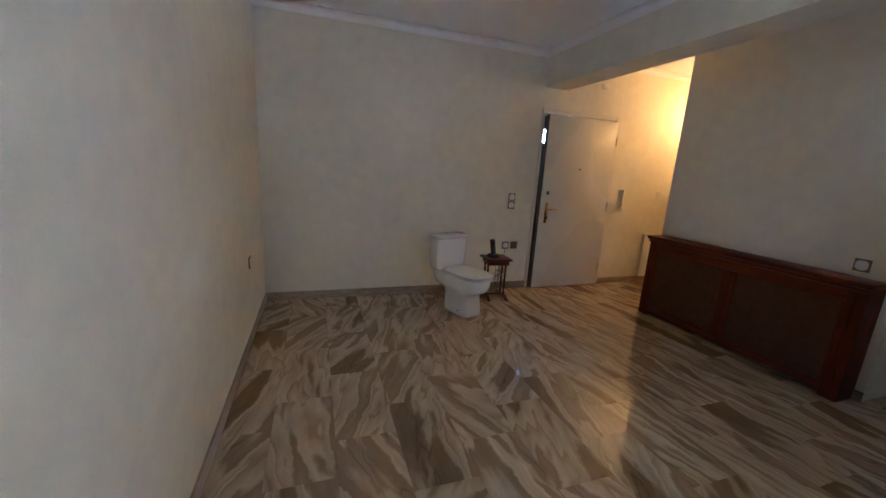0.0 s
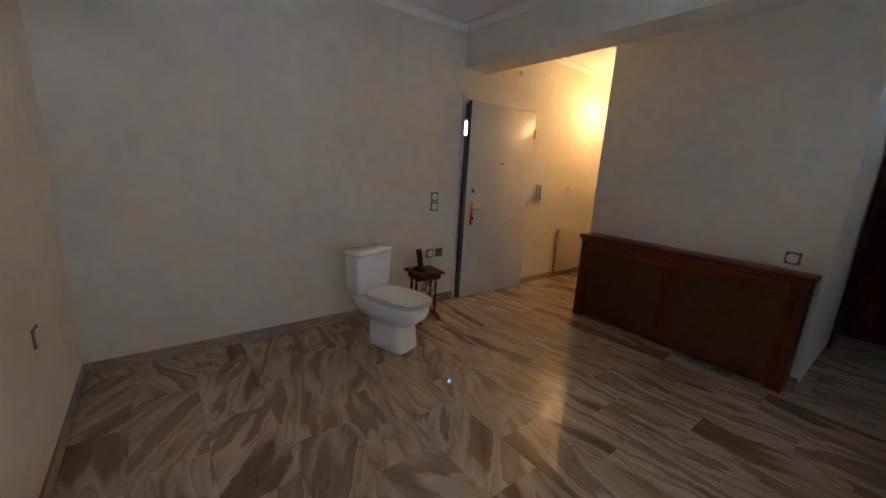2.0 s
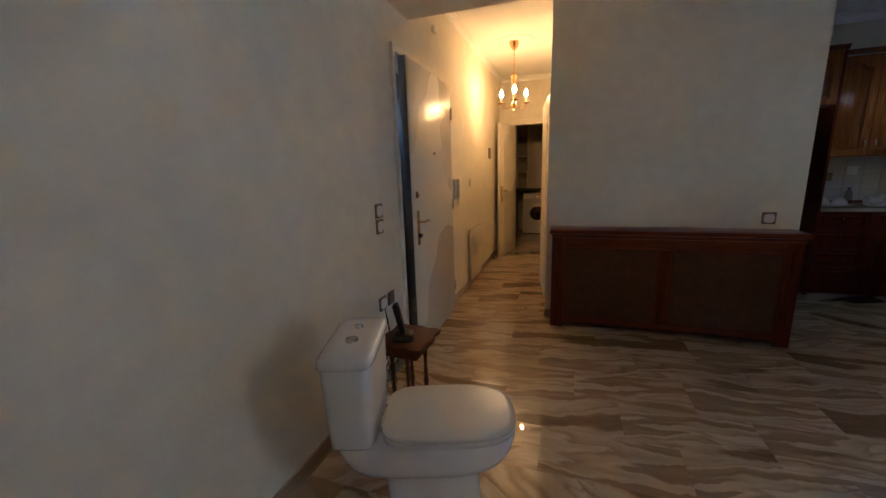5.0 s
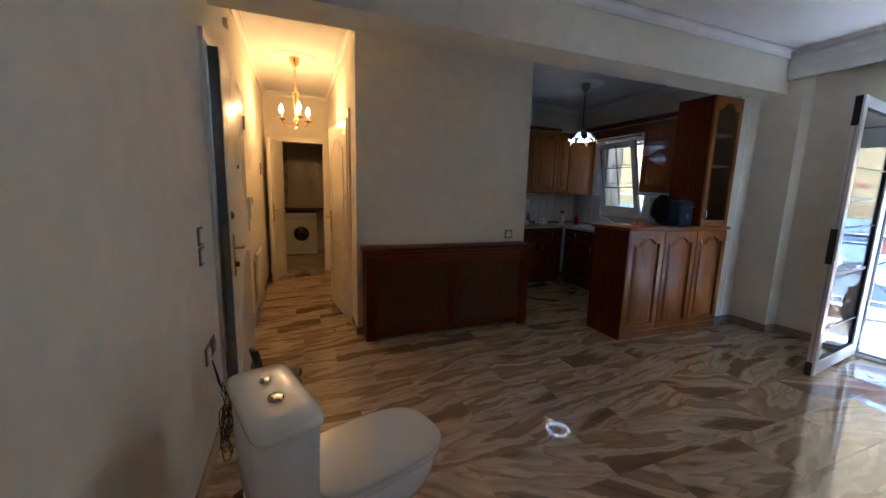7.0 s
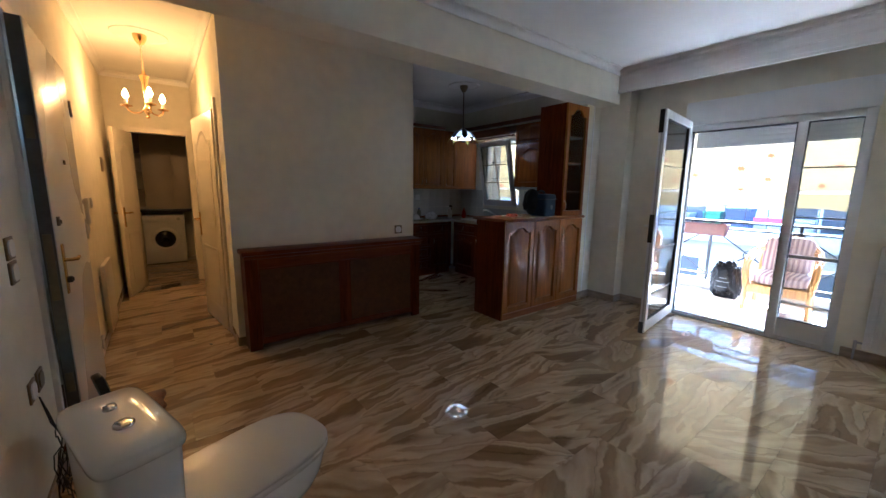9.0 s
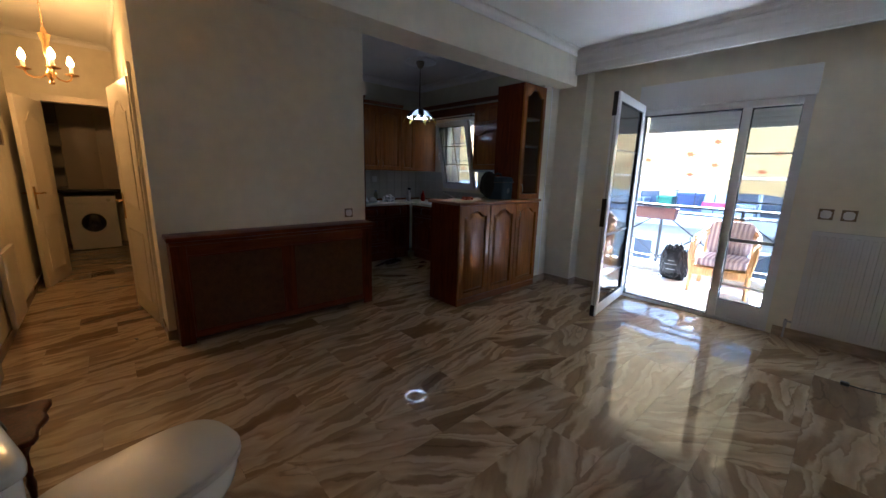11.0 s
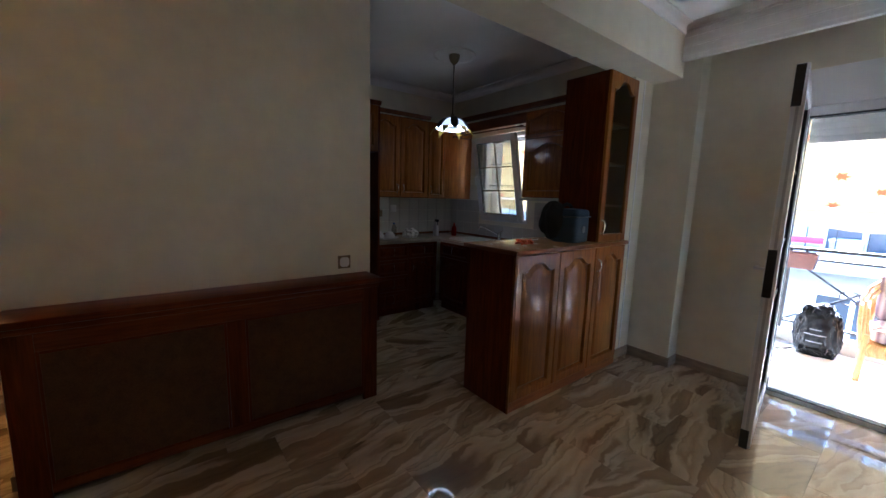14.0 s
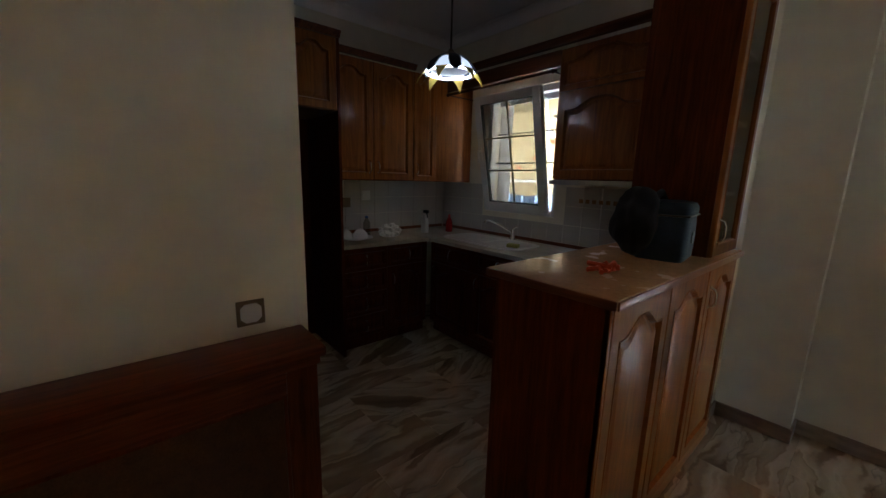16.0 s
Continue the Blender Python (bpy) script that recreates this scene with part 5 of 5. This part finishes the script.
part("cord", tube(bmesh.new(), [(0.0, -0.045, 0.012), (0.0, -0.045, -0.04), (0.02, -0.035, -0.065), (0.035, -0.025, -0.04), (0.035, -0.018, 0.005)], 0.005, 6), PLASTIC_W, ic)
wall_socket((5.10, 4.575, 1.21), 0, "small white wall switch in the hallway", rim=PLASTIC_W, kind_name="light_switch", category="switch")
wall_socket((6.24, 4.575, 1.58), 0, "dark square wall panel in the hallway", filled=BRONZE, size=0.15, kind_name="control_panel", category="control panel")
pr = thing("flat_panel_heater", "flat cream panel heater low on the hallway wall", "heater", (4.93, 4.575, 0.08))
part("panel", boxes((0, 0.52, -0.05, -0.018, 0, 0.60), bevel=0.006), DOORPAINT, pr)
part("bracket", boxes((0.06, 0.46, -0.018, -0.0005, 0.1, 0.5)), STEEL, pr)
solo("junction_box", boxes((-0.035, 0.035, -0.03, 0, -0.025, 0.025), bevel=0.006), PLASTIC_W, "small white junction box high on the wall", "junction box", (3.95, 4.575, 2.47))

# ---- bathroom ----
wm = thing("washing_machine", "white front-loading washing machine with a dark porthole", "washing machine", (8.76, 4.38, 0))
part("body", boxes((0.006, 0.56, -0.59, 0, 0.012, 0.845), bevel=0.008), ENAMEL, wm)
part("control_strip", boxes((-0.002, 0.010, -0.585, -0.005, 0.73, 0.835), bevel=0.004), PLASTIC_W, wm)
part("drawer", boxes((-0.006, 0.0, -0.20, -0.02, 0.745, 0.82), bevel=0.003), PLASTIC_W, wm)
part("dial", shift(cyl(bmesh.new(), (-0.022, 0, 0), (0, 0, 0), 0.026), 0, -0.50, 0.78), STEEL, wm, "grey programme dial")


def facing_lathe(prof, y, z, seg=32):
    bm = lathe(bmesh.new(), prof, seg=seg)
    bmesh.ops.rotate(bm, verts=bm.verts, cent=(0, 0, 0), matrix=Matrix.Rotation(radians(-90), 3, "Y"))
    return shift(bm, 0.004, y, z)


ring = part("door_ring", facing_lathe([(0.20, 0.0), (0.20, 0.018), (0.175, 0.030), (0.150, 0.026), (0.145, 0.012)], -0.295, 0.43), ENAMEL, wm, smooth=50)
part("porthole", facing_lathe([(0.146, 0.010), (0.143, 0.022), (0.10, 0.038), (0.04, 0.043)], -0.295, 0.43), DARKGLASS, ring, "dark convex glass", smooth=60)
part("plinth", boxes((0.012, 0.55, -0.58, -0.01, 0.0, 0.014)), PLASTIC_B, wm)
shelf_top = solo("washer_worktop", boxes((8.74, 9.395, 3.505, 4.57, 0.90, 0.95), bevel=0.004), PLASTIC_B, "dark worktop board over the washing machine", "worktop")
part("support_panel", boxes((8.80, 9.39, 3.51, 3.53, 0.0, 0.90)), PLASTIC_B, shelf_top)
part("support_panel", boxes((8.80, 9.39, 4.545, 4.565, 0.0, 0.90)), PLASTIC_B, shelf_top)
cup = thing("laundry_cupboard", "tall cream laundry cupboard with plain double doors", "cupboard", (8.80, 4.30, 0.951))
part("body", boxes((0.02, 0.58, -0.79, 0.0, 0, 1.25)), LACQUER, cup)
for u, hu in ((0.0, 0.36), (0.395, 0.43)):
    d = part("door", boxes((0.0, 0.019, -u - 0.393, -u - 0.002, 0.004, 1.246), bevel=0.003), LACQUER, cup)
    part("knob", ball(bmesh.new(), (-0.012, -hu, 0.55), 0.012), CHROME, d, "small chrome knob")
sh = thing("corner_shelf", "cream open corner shelves beside the laundry cupboard", "shelf", (8.80, 4.565, 0.951))
part("side", boxes((0.02, 0.58, -0.262, -0.25, 0, 1.25)), LACQUER, sh)
for z in (0.0, 0.32, 0.64, 0.96):
    loops = []
    for zz in (z, z + 0.018):
        loops.append([(0.58, -0.25, zz)] + [(0.58 - 0.5 * math.cos(a), -0.25 + 0.245 * math.sin(a), zz) for a in [i * math.pi / 16 for i in range(9)]])
    part("shelf_board", loft(bmesh.new(), loops), LACQUER, sh)

# ---- balcony ----
structure("balcony_floor", boxes((-2.2, 10.6, -2.35, -0.68, -0.25, -0.035)), BALCONY_TILE, "pale tiled balcony floor in daylight", "balcony floor")
structure("balcony_slab", boxes((-2.2, 10.6, -2.30, -0.68, 2.80, 2.98)), FACADE, "underside of the balcony above", "balcony ceiling")
structure("balcony_wall", boxes((-2.2, -0.04, -0.68, -0.50, -0.25, 2.98), (6.2, 10.6, -0.68, -0.50, -0.25, 2.98), (0.01, 3.70, -0.70, -0.681, 2.46, 2.98), (3.70, 6.2, -0.68, -0.505, 2.20, 2.98), (3.70, 4.60, -0.68, -0.505, -0.25, 2.20), (5.40, 6.2, -0.68, -0.505, -0.25, 2.20), (4.60, 5.40, -0.68, -0.505, -0.25, 1.09)), FACADE, "pale rendered outer wall of the balcony", "wall")
structure("balcony_kerb", boxes((-2.2, 10.6, -2.35, -2.18, -0.035, 0.10), bevel=0.006), FACADE, "low pale kerb under the railing", "kerb")
railing = thing("balcony_railing", "thin black iron railing with crossed bars and rings", "railing", (0, -2.26, 0))
posts = [-1.15 + 0.95 * k for k in range(13)]
for x in posts:
    part("post", boxes((x - 0.016, x + 0.016, -0.016, 0.016, 0.10, 0.96)), IRON, railing)
part("top_rail", boxes((-1.2, 10.3, -0.026, 0.026, 0.945, 0.978), bevel=0.004), IRON, railing)
part("rail", boxes((-1.2, 10.3, -0.012, 0.012, 0.850, 0.875)), IRON, railing)
part("rail", boxes((-1.2, 10.3, -0.012, 0.012, 0.165, 0.19)), IRON, railing)
for a, b in zip(posts, posts[1:]):
    for s in (0, 1):
        part("cross_bar", cyl(bmesh.new(), (a if s else b, 0.004 * (1 - 2 * s), 0.18), (b if s else a, 0.004 * (1 - 2 * s), 0.86), 0.010, seg=6), IRON, railing)
    c = (a + b) / 2
    part("ring", tube(bmesh.new(), [(c + 0.07 * math.cos(i * math.pi / 10), 0, 0.52 + 0.07 * math.sin(i * math.pi / 10)) for i in range(21)], 0.006, 6), IRON, railing)
pl = thing("planter_box", "dark red-brown planter box hooked on the railing", "planter", (2.42, -2.20, 0.77))
part("trough", loft(bmesh.new(), [[(x, y, z) for x, y in ((e, e), (0.57 - e, e), (0.57 - e, 0.15 - e), (e, 0.15 - e))] for e, z in ((0.02, 0.0), (0.0, 0.15), (-0.006, 0.15), (-0.006, 0.165), (0.012, 0.165), (0.015, 0.12))]), PLANTER, pl)
for x in (0.1, 0.47):
    part("hook", boxes((x - 0.01, x + 0.01, -0.085, 0.002, 0.150, 0.21)), IRON, pl)

aw = thing("awning", "cream awning with red leaf prints lowered over the balcony", "awning", (0, 0, 0))
bm = bmesh.new()
prof = [(-0.74, 2.66), (-1.15, 2.36), (-1.6, 2.03), (-2.0, 1.74), (-2.46, 1.41)]
grid = [[bm.verts.new((-1.0 + 11.0 * i / 24, y, z - 0.012 * math.sin(math.pi * j / 4))) for i in range(25)] for j, (y, z) in enumerate(prof)]
for r0, r1 in zip(grid, grid[1:]):
    for i in range(24):
        bm.faces.new((r0[i], r0[i + 1], r1[i + 1], r1[i]))
part("cloth", bm, AWNING, aw)
leaf_shape = [(math.sin(math.pi * k / 7) * q, math.cos(math.pi * k / 7) * q) for k, q in enumerate((0.085, 0.040, 0.080, 0.036, 0.070, 0.030, 0.042, 0.022, 0.042, 0.030, 0.070, 0.036, 0.080, 0.040))]
rl = random.Random(11)
down, out = Vector((0, -0.809, -0.588)), Vector((0, 0.588, -0.809))
for i in range(19):
    for j in range(4):
        base = Vector((-0.75 + 0.46 * i + rl.uniform(-0.12, 0.12), -0.74, 2.66)) + down * (0.38 + 0.48 * j + 0.22 * (i % 2) + rl.uniform(-0.08, 0.08))
        turn, big = rl.uniform(0, 6.28), rl.uniform(0.8, 1.1)
        bm = bmesh.new()
        rim = [base + out * 0.020 + big * ((u * math.cos(turn) - w * math.sin(turn)) * Vector((1, 0, 0)) + (u * math.sin(turn) + w * math.cos(turn)) * down) for u, w in leaf_shape]
        loft(bm, [rim, [p + out * 0.001 for p in rim]])
        part("leaf_print", bm, AWNING_PRINT, aw, "printed red maple leaf", smooth=0)
bm = bmesh.new()
top = [bm.verts.new((-1.0 + 11.0 * i / 74, -2.47, 1.37)) for i in range(75)]
low = [bm.verts.new((-1.0 + 11.0 * i / 74, -2.475 + 0.008 * math.sin(i), 1.17 + 0.018 * math.cos(i * math.pi / 3))) for i in range(75)]
for i in range(74):
    bm.faces.new((top[i], top[i + 1], low[i + 1], low[i]))
part("valance", bm, AWNING, aw, "scalloped cream valance")
part("front_bar", boxes((-1.02, 10.02, -2.49, -2.45, 1.365, 1.41), bevel=0.008), PVC, aw, "white front bar")
part("roller", cyl(bmesh.new(), (-1.02, -0.76, 2.68), (10.02, -0.76, 2.68), 0.045), PVC, aw)
for x in (0.3, 3.2, 5.1):
    part("arm", tube(bmesh.new(), [(x, -0.71, 2.45), (x + 0.45, -1.5, 1.98), (x + 0.05, -2.44, 1.40)], 0.016, 8), PVC, aw, "white folding arm")
part("arm", tube(bmesh.new(), [(4.95, -0.72, 1.98), (4.85, -1.3, 1.75), (4.80, -1.75, 1.45)], 0.014, 8), BRONZE, aw, "dark slanted strut")

chair = thing("wicker_armchair", "honey-coloured rattan armchair with striped cushions on the balcony", "armchair", (1.74, -1.83, -0.035), 4)
for sx in (-1, 1):
    part("front_leg", tube(bmesh.new(), [(sx * 0.29, 0.30, 0.0), (sx * 0.285, 0.30, 0.22), (sx * 0.28, 0.29, 0.40)], 0.024, 10), RATTAN, chair)
    part("back_leg", tube(bmesh.new(), [(sx * 0.27, -0.30, 0.0), (sx * 0.26, -0.28, 0.30), (sx * 0.25, -0.33, 0.55), (sx * 0.22, -0.40, 0.80)], 0.022, 10), RATTAN, chair)
    for k in range(3):
        o = k * 0.022
        part("arm_bow", tube(bmesh.new(), [(sx * (0.30 - o), 0.30 - o, 0.28), (sx * (0.325 - o), 0.31 - o, 0.48), (sx * (0.33 - o), 0.24 - o, 0.60 - o), (sx * (0.33 - o), 0.0, 0.66 - o), (sx * (0.29 - o), -0.25, 0.72 - o), (sx * (0.2 - o), -0.40, 0.80 - o)], 0.014, 8), RATTAN, chair)
part("seat_frame", boxes((-0.28, 0.28, -0.28, 0.315, 0.22, 0.33), bevel=0.02), RATTAN, chair)
for k in range(12):
    part("apron_cane", tube(bmesh.new(), [(-0.25 + k * 0.045, 0.318, 0.225), (-0.235 + k * 0.045, 0.322, 0.275), (-0.25 + k * 0.045, 0.318, 0.325)], 0.008, 6), RATTAN, chair)
part("top_bow", tube(bmesh.new(), [(-0.24, -0.38, 0.72), (-0.17, -0.41, 0.83), (0.0, -0.42, 0.87), (0.17, -0.41, 0.83), (0.24, -0.38, 0.72)], 0.018, 10), RATTAN, chair)


def striped(name):
    m = mat(name, (0.4, 0.3, 0.3), 0.9)
    t = m.node_tree
    w = t.nodes.new("ShaderNodeTexWave")
    w.wave_type, w.bands_direction = "BANDS", "X"
    w.inputs["Scale"].default_value, w.inputs["Distortion"].default_value = 6.5, 0.4
    g = t.nodes.new("ShaderNodeNewGeometry")
    t.links.new(g.outputs["Position"], w.inputs["Vector"])
    r = t.nodes.new("ShaderNodeValToRGB")
    r.color_ramp.elements[0].color, r.color_ramp.elements[1].color = (0.20, 0.12, 0.13, 1), (0.46, 0.34, 0.30, 1)
    t.links.new(w.outputs[0], r.inputs[0])
    t.links.new(r.outputs[0], t.nodes["Principled BSDF"].inputs["Base Color"])
    return m


STRIPE = striped("muted_striped_cushion")
bm = loft(bmesh.new(), [oval(a, -b, b, z, 5) for a, b, z in ((0.24, 0.26, 0.335), (0.265, 0.285, 0.35), (0.27, 0.29, 0.39), (0.26, 0.28, 0.43), (0.18, 0.2, 0.45))])
part("seat_cushion", bm, STRIPE, chair, "muted purple and beige striped seat cushion", smooth=60)
bm = loft(bmesh.new(), [oval(a, -b, b, z, 5) for a, b, z in ((0.20, 0.20, -0.05), (0.235, 0.225, -0.03), (0.24, 0.23, 0.02), (0.22, 0.21, 0.05), (0.1, 0.1, 0.065))])
bmesh.ops.rotate(bm, verts=bm.verts, cent=(0, 0, 0), matrix=Matrix.Rotation(radians(-76), 3, "X"))
part("back_cushion", shift(bm, 0, -0.30, 0.64), STRIPE, chair, "muted striped back cushion", smooth=60)

bm = bmesh.new()
bmesh.ops.create_icosphere(bm, subdivisions=5, radius=1.0)
for v in bm.verts:
    c = v.co.copy()
    n = noise.noise(c * 2.2) * 0.12 + noise.noise(c * 6.0) * 0.10 + noise.noise(c * 14.0) * 0.05
    square = [math.copysign(abs(k) ** 0.62, k) * (1 + n) for k in c]
    slump = 1.06 - 0.14 * max(0.0, square[2])
    v.co = Vector((square[0] * 0.158 * slump, square[1] * 0.13 * slump, max(0.0, (square[2] + 0.92) * 0.255)))
bag = thing("rubbish_bag", "full black plastic rubbish bag on the balcony floor", "rubbish bag", (2.32, -1.97, -0.035))
part("sack", bm, BAG_PLASTIC, bag, smooth=30)
for z, half in ((0.15, 0.30), (0.22, 0.42), (0.27, 0.22)):
    arc = [math.pi / 2 - half + 2 * half * k / 8 for k in range(9)]
    outline = [(0.194 * math.cos(a), 0.150 * math.sin(a)) for a in arc] + [(0.190 * math.cos(a), 0.146 * math.sin(a)) for a in reversed(arc)]
    part("printed_bar", prism(bmesh.new(), outline, 2, z, z + 0.012), SHADE_GLASS, bag, "pale unreadable printed bar")
solo("round_saucer", lathe(bmesh.new(), [(0.15, 0), (0.17, 0.006), (0.18, 0.02), (0.172, 0.02), (0.15, 0.009), (0.05, 0.008)], seg=36), TILE_W, "pale round plant saucer on the balcony floor", "saucer", (2.665, -2.0, -0.035))

# ---- street and the houses across ----
bm = bmesh.new()
f = [bm.verts.new(p) for p in ((-600, -600, -4.2), (600, -600, -4.2), (600, 600, -4.2), (-600, 600, -4.2))]
bm.faces.new(f)
structure("ground", bm, ASPHALT, "asphalt street level below the balcony", "ground")
house = thing("apartment_house", "pale apartment house across the street with balconies", "house", (2.5, -10.5, 0))
part("wall", boxes((-13, 13, -8, 0, -4.2, 5.15)), FACADE, house)
part("roof_edge", boxes((-13.2, 13.2, -8, 0.25, 5.15, 5.35)), FACADE, house)
for lv in range(-1, 2):
    z = 0.05 + lv * 3.0
    part("balcony", boxes((-12, 12, 0, 1.3, z - 0.16, z), (-12, 12, 1.2, 1.3, z, z + 0.32)), FACADE, house)
    bm = boxes((-12, 12, 1.23, 1.27, z + 0.92, z + 0.96))
    for k in range(48):
        box(bm, -12 + k * 0.5, -11.98 + k * 0.5, 1.24, 1.26, z + 0.3, z + 0.93)
    part("balcony_railing", bm, IRON, house)
    for k in range(7):
        x = -10.8 + k * 3.4
        w = part("window", boxes((x, x + 1.5, 0.001, 0.05, z + 0.05, z + 2.2), bevel=0.01), PVC, house)
        part("pane", boxes((x + 0.1, x + 0.7, 0.045, 0.06, z + 0.15, z + 2.1), (x + 0.8, x + 1.4, 0.045, 0.06, z + 0.15, z + 2.1)), SHADE_GLASS, w, "grey window glass")
for x, w, h, c, lab in (
    (1.7, 0.6, 0.78, (0.020, 0.032, 0.075), "dark blue plastic bin on the balcony across the street"),
    (2.35, 0.45, 0.66, (0.025, 0.12, 0.055), "green plastic bin on the balcony across the street"),
    (3.3, 0.7, 0.58, (0.17, 0.18, 0.20), "grey storage box on the balcony across the street"),
    (-1.6, 0.9, 0.52, (0.24, 0.24, 0.25), "grey storage box on the balcony across the street"),
    (-2.9, 0.5, 0.75, (0.07, 0.08, 0.11), "dark blue storage box on the balcony across the street"),
    (0.35, 0.55, 0.55, (0.32, 0.32, 0.31), "pale storage box on the balcony across the street")):
    b = thing("storage_bin", lab, "bin", (2.5 + x, -9.55, 0.05), 0, "bins across the street")
    part("tub", loft(bmesh.new(), [[(px * w / 2 * s, py * 0.28 * s, z) for px, py in ((-1, -1), (1, -1), (1, 1), (-1, 1))] for s, z in ((0.85, 0), (0.98, h), (1.02, h), (1.02, h + 0.03))]), mat("bin_plastic", c, 0.45, grain=0.05), b)
    part("lid", boxes((-w / 2 * 1.05, w / 2 * 1.05, -0.3, 0.3, h + 0.031, h + 0.075), bevel=0.015), mat("bin_lid_plastic", tuple(min(1, q * 1.3) for q in c), 0.45), b)
solo("red_banner", boxes((-0.3, 0.3, -0.01, 0.01, 0, 0.14), bevel=0.003), mat("red_banner_cloth", (0.60, 0.03, 0.05), 0.7), "plain red banner on the railing across the street", "banner", (3.5, -9.18, 0.545))

# ---- kitchen wall tiles ----
tile_mesh = {}


def tile(parent, w, h, loc, rz, material):
    key = (w, h, material.name)
    if key not in tile_mesh:
        bm = loft(bmesh.new(), [[(x, y, z) for x, z in ((i, i), (w - i, i), (w - i, h - i), (i, h - i))] for i, y in ((0, 0.001), (0, -0.005), (0.0015, -0.0065))])
        me = finish(bm)
        me.materials.append(material)
        tile_mesh[key] = me
    ob = new("tile", tile_mesh[key])
    ob.matrix_world = pose(*loc, 0, 0, rz)
    ob.parent = parent
    return ob


T = 0.15
we, ws = bpy.data.objects["wall_kitchen_east"], bpy.data.objects["wall_kitchen_south"]
for j in range(3):
    for i in range(10):
        tile(we, T - 0.003, T - 0.003, (5.9995, 1.16 - i * T, 0.905 + j * T), -90, TILE_W)
    for i in range(15):
        x = 6.0 - (i + 1) * T
        if j * T + 0.905 + T > 1.10 and 4.46 < x < 5.39:
            continue
        tile(ws, T - 0.003, T - 0.003, (x + T, -0.2995, 0.905 + j * T), 180, TILE_W)
for i in range(11):
    tile(ws, 0.03, 0.03, (4.38 - i * 0.053, -0.2925, 1.235), 180, TILE_D)



# ---- floor slabs ----
slab_meshes = {}


def slab_mesh(w, d, material):
    key = (round(w, 3), round(d, 3), material.name)
    if key not in slab_meshes:
        bm = bmesh.new()
        e = 0.0006
        loft(bm, [[(x, y, z) for x, y in ((i, i), (w - i, i), (w - i, d - i), (i, d - i))] for i, z in ((0, -0.012), (0, -0.0004), (e, 0.0))])
        me = finish(bm)
        me.materials.append(material)
        slab_meshes[key] = me
    return slab_meshes[key]


SLAB_W, SLAB_D = 0.32, 0.64
rooms = ((0.16, 4.20, -0.48, 4.575), (4.20, 6.0, -0.30, 1.875), (4.20, 7.14, 3.65, 4.575), (7.14, 9.4, 3.5, 4.575))
floor_ob = bpy.data.objects["floor"]
gap = 0.0007
for x0, x1, y0, y1 in rooms:
    col = int(math.floor((x0 - 0.09) / SLAB_W))
    while 0.09 + col * SLAB_W < x1:
        a, b = max(x0, 0.09 + col * SLAB_W), min(x1, 0.09 + (col + 1) * SLAB_W)
        shift = (col * 0.37 % 1) * SLAB_D
        row = int(math.floor((y0 - shift) / SLAB_D)) - 1
        while shift + row * SLAB_D < y1:
            c, d = max(y0, shift + row * SLAB_D), min(y1, shift + (row + 1) * SLAB_D)
            row += 1
            if b - a < 0.01 or d - c < 0.01:
                continue
            long_veins = a > 2.35 + 0.3 * math.sin(c * 2.1) and not (a > 4.1 and c < 1.8)
            ob = new("slab", slab_mesh(b - a - gap, d - c - gap, MARBLE_LONG if long_veins else MARBLE_MIX))
            ob.location = (a + gap / 2, c + gap / 2, 0)
            ob.parent = floor_ob
        col += 1
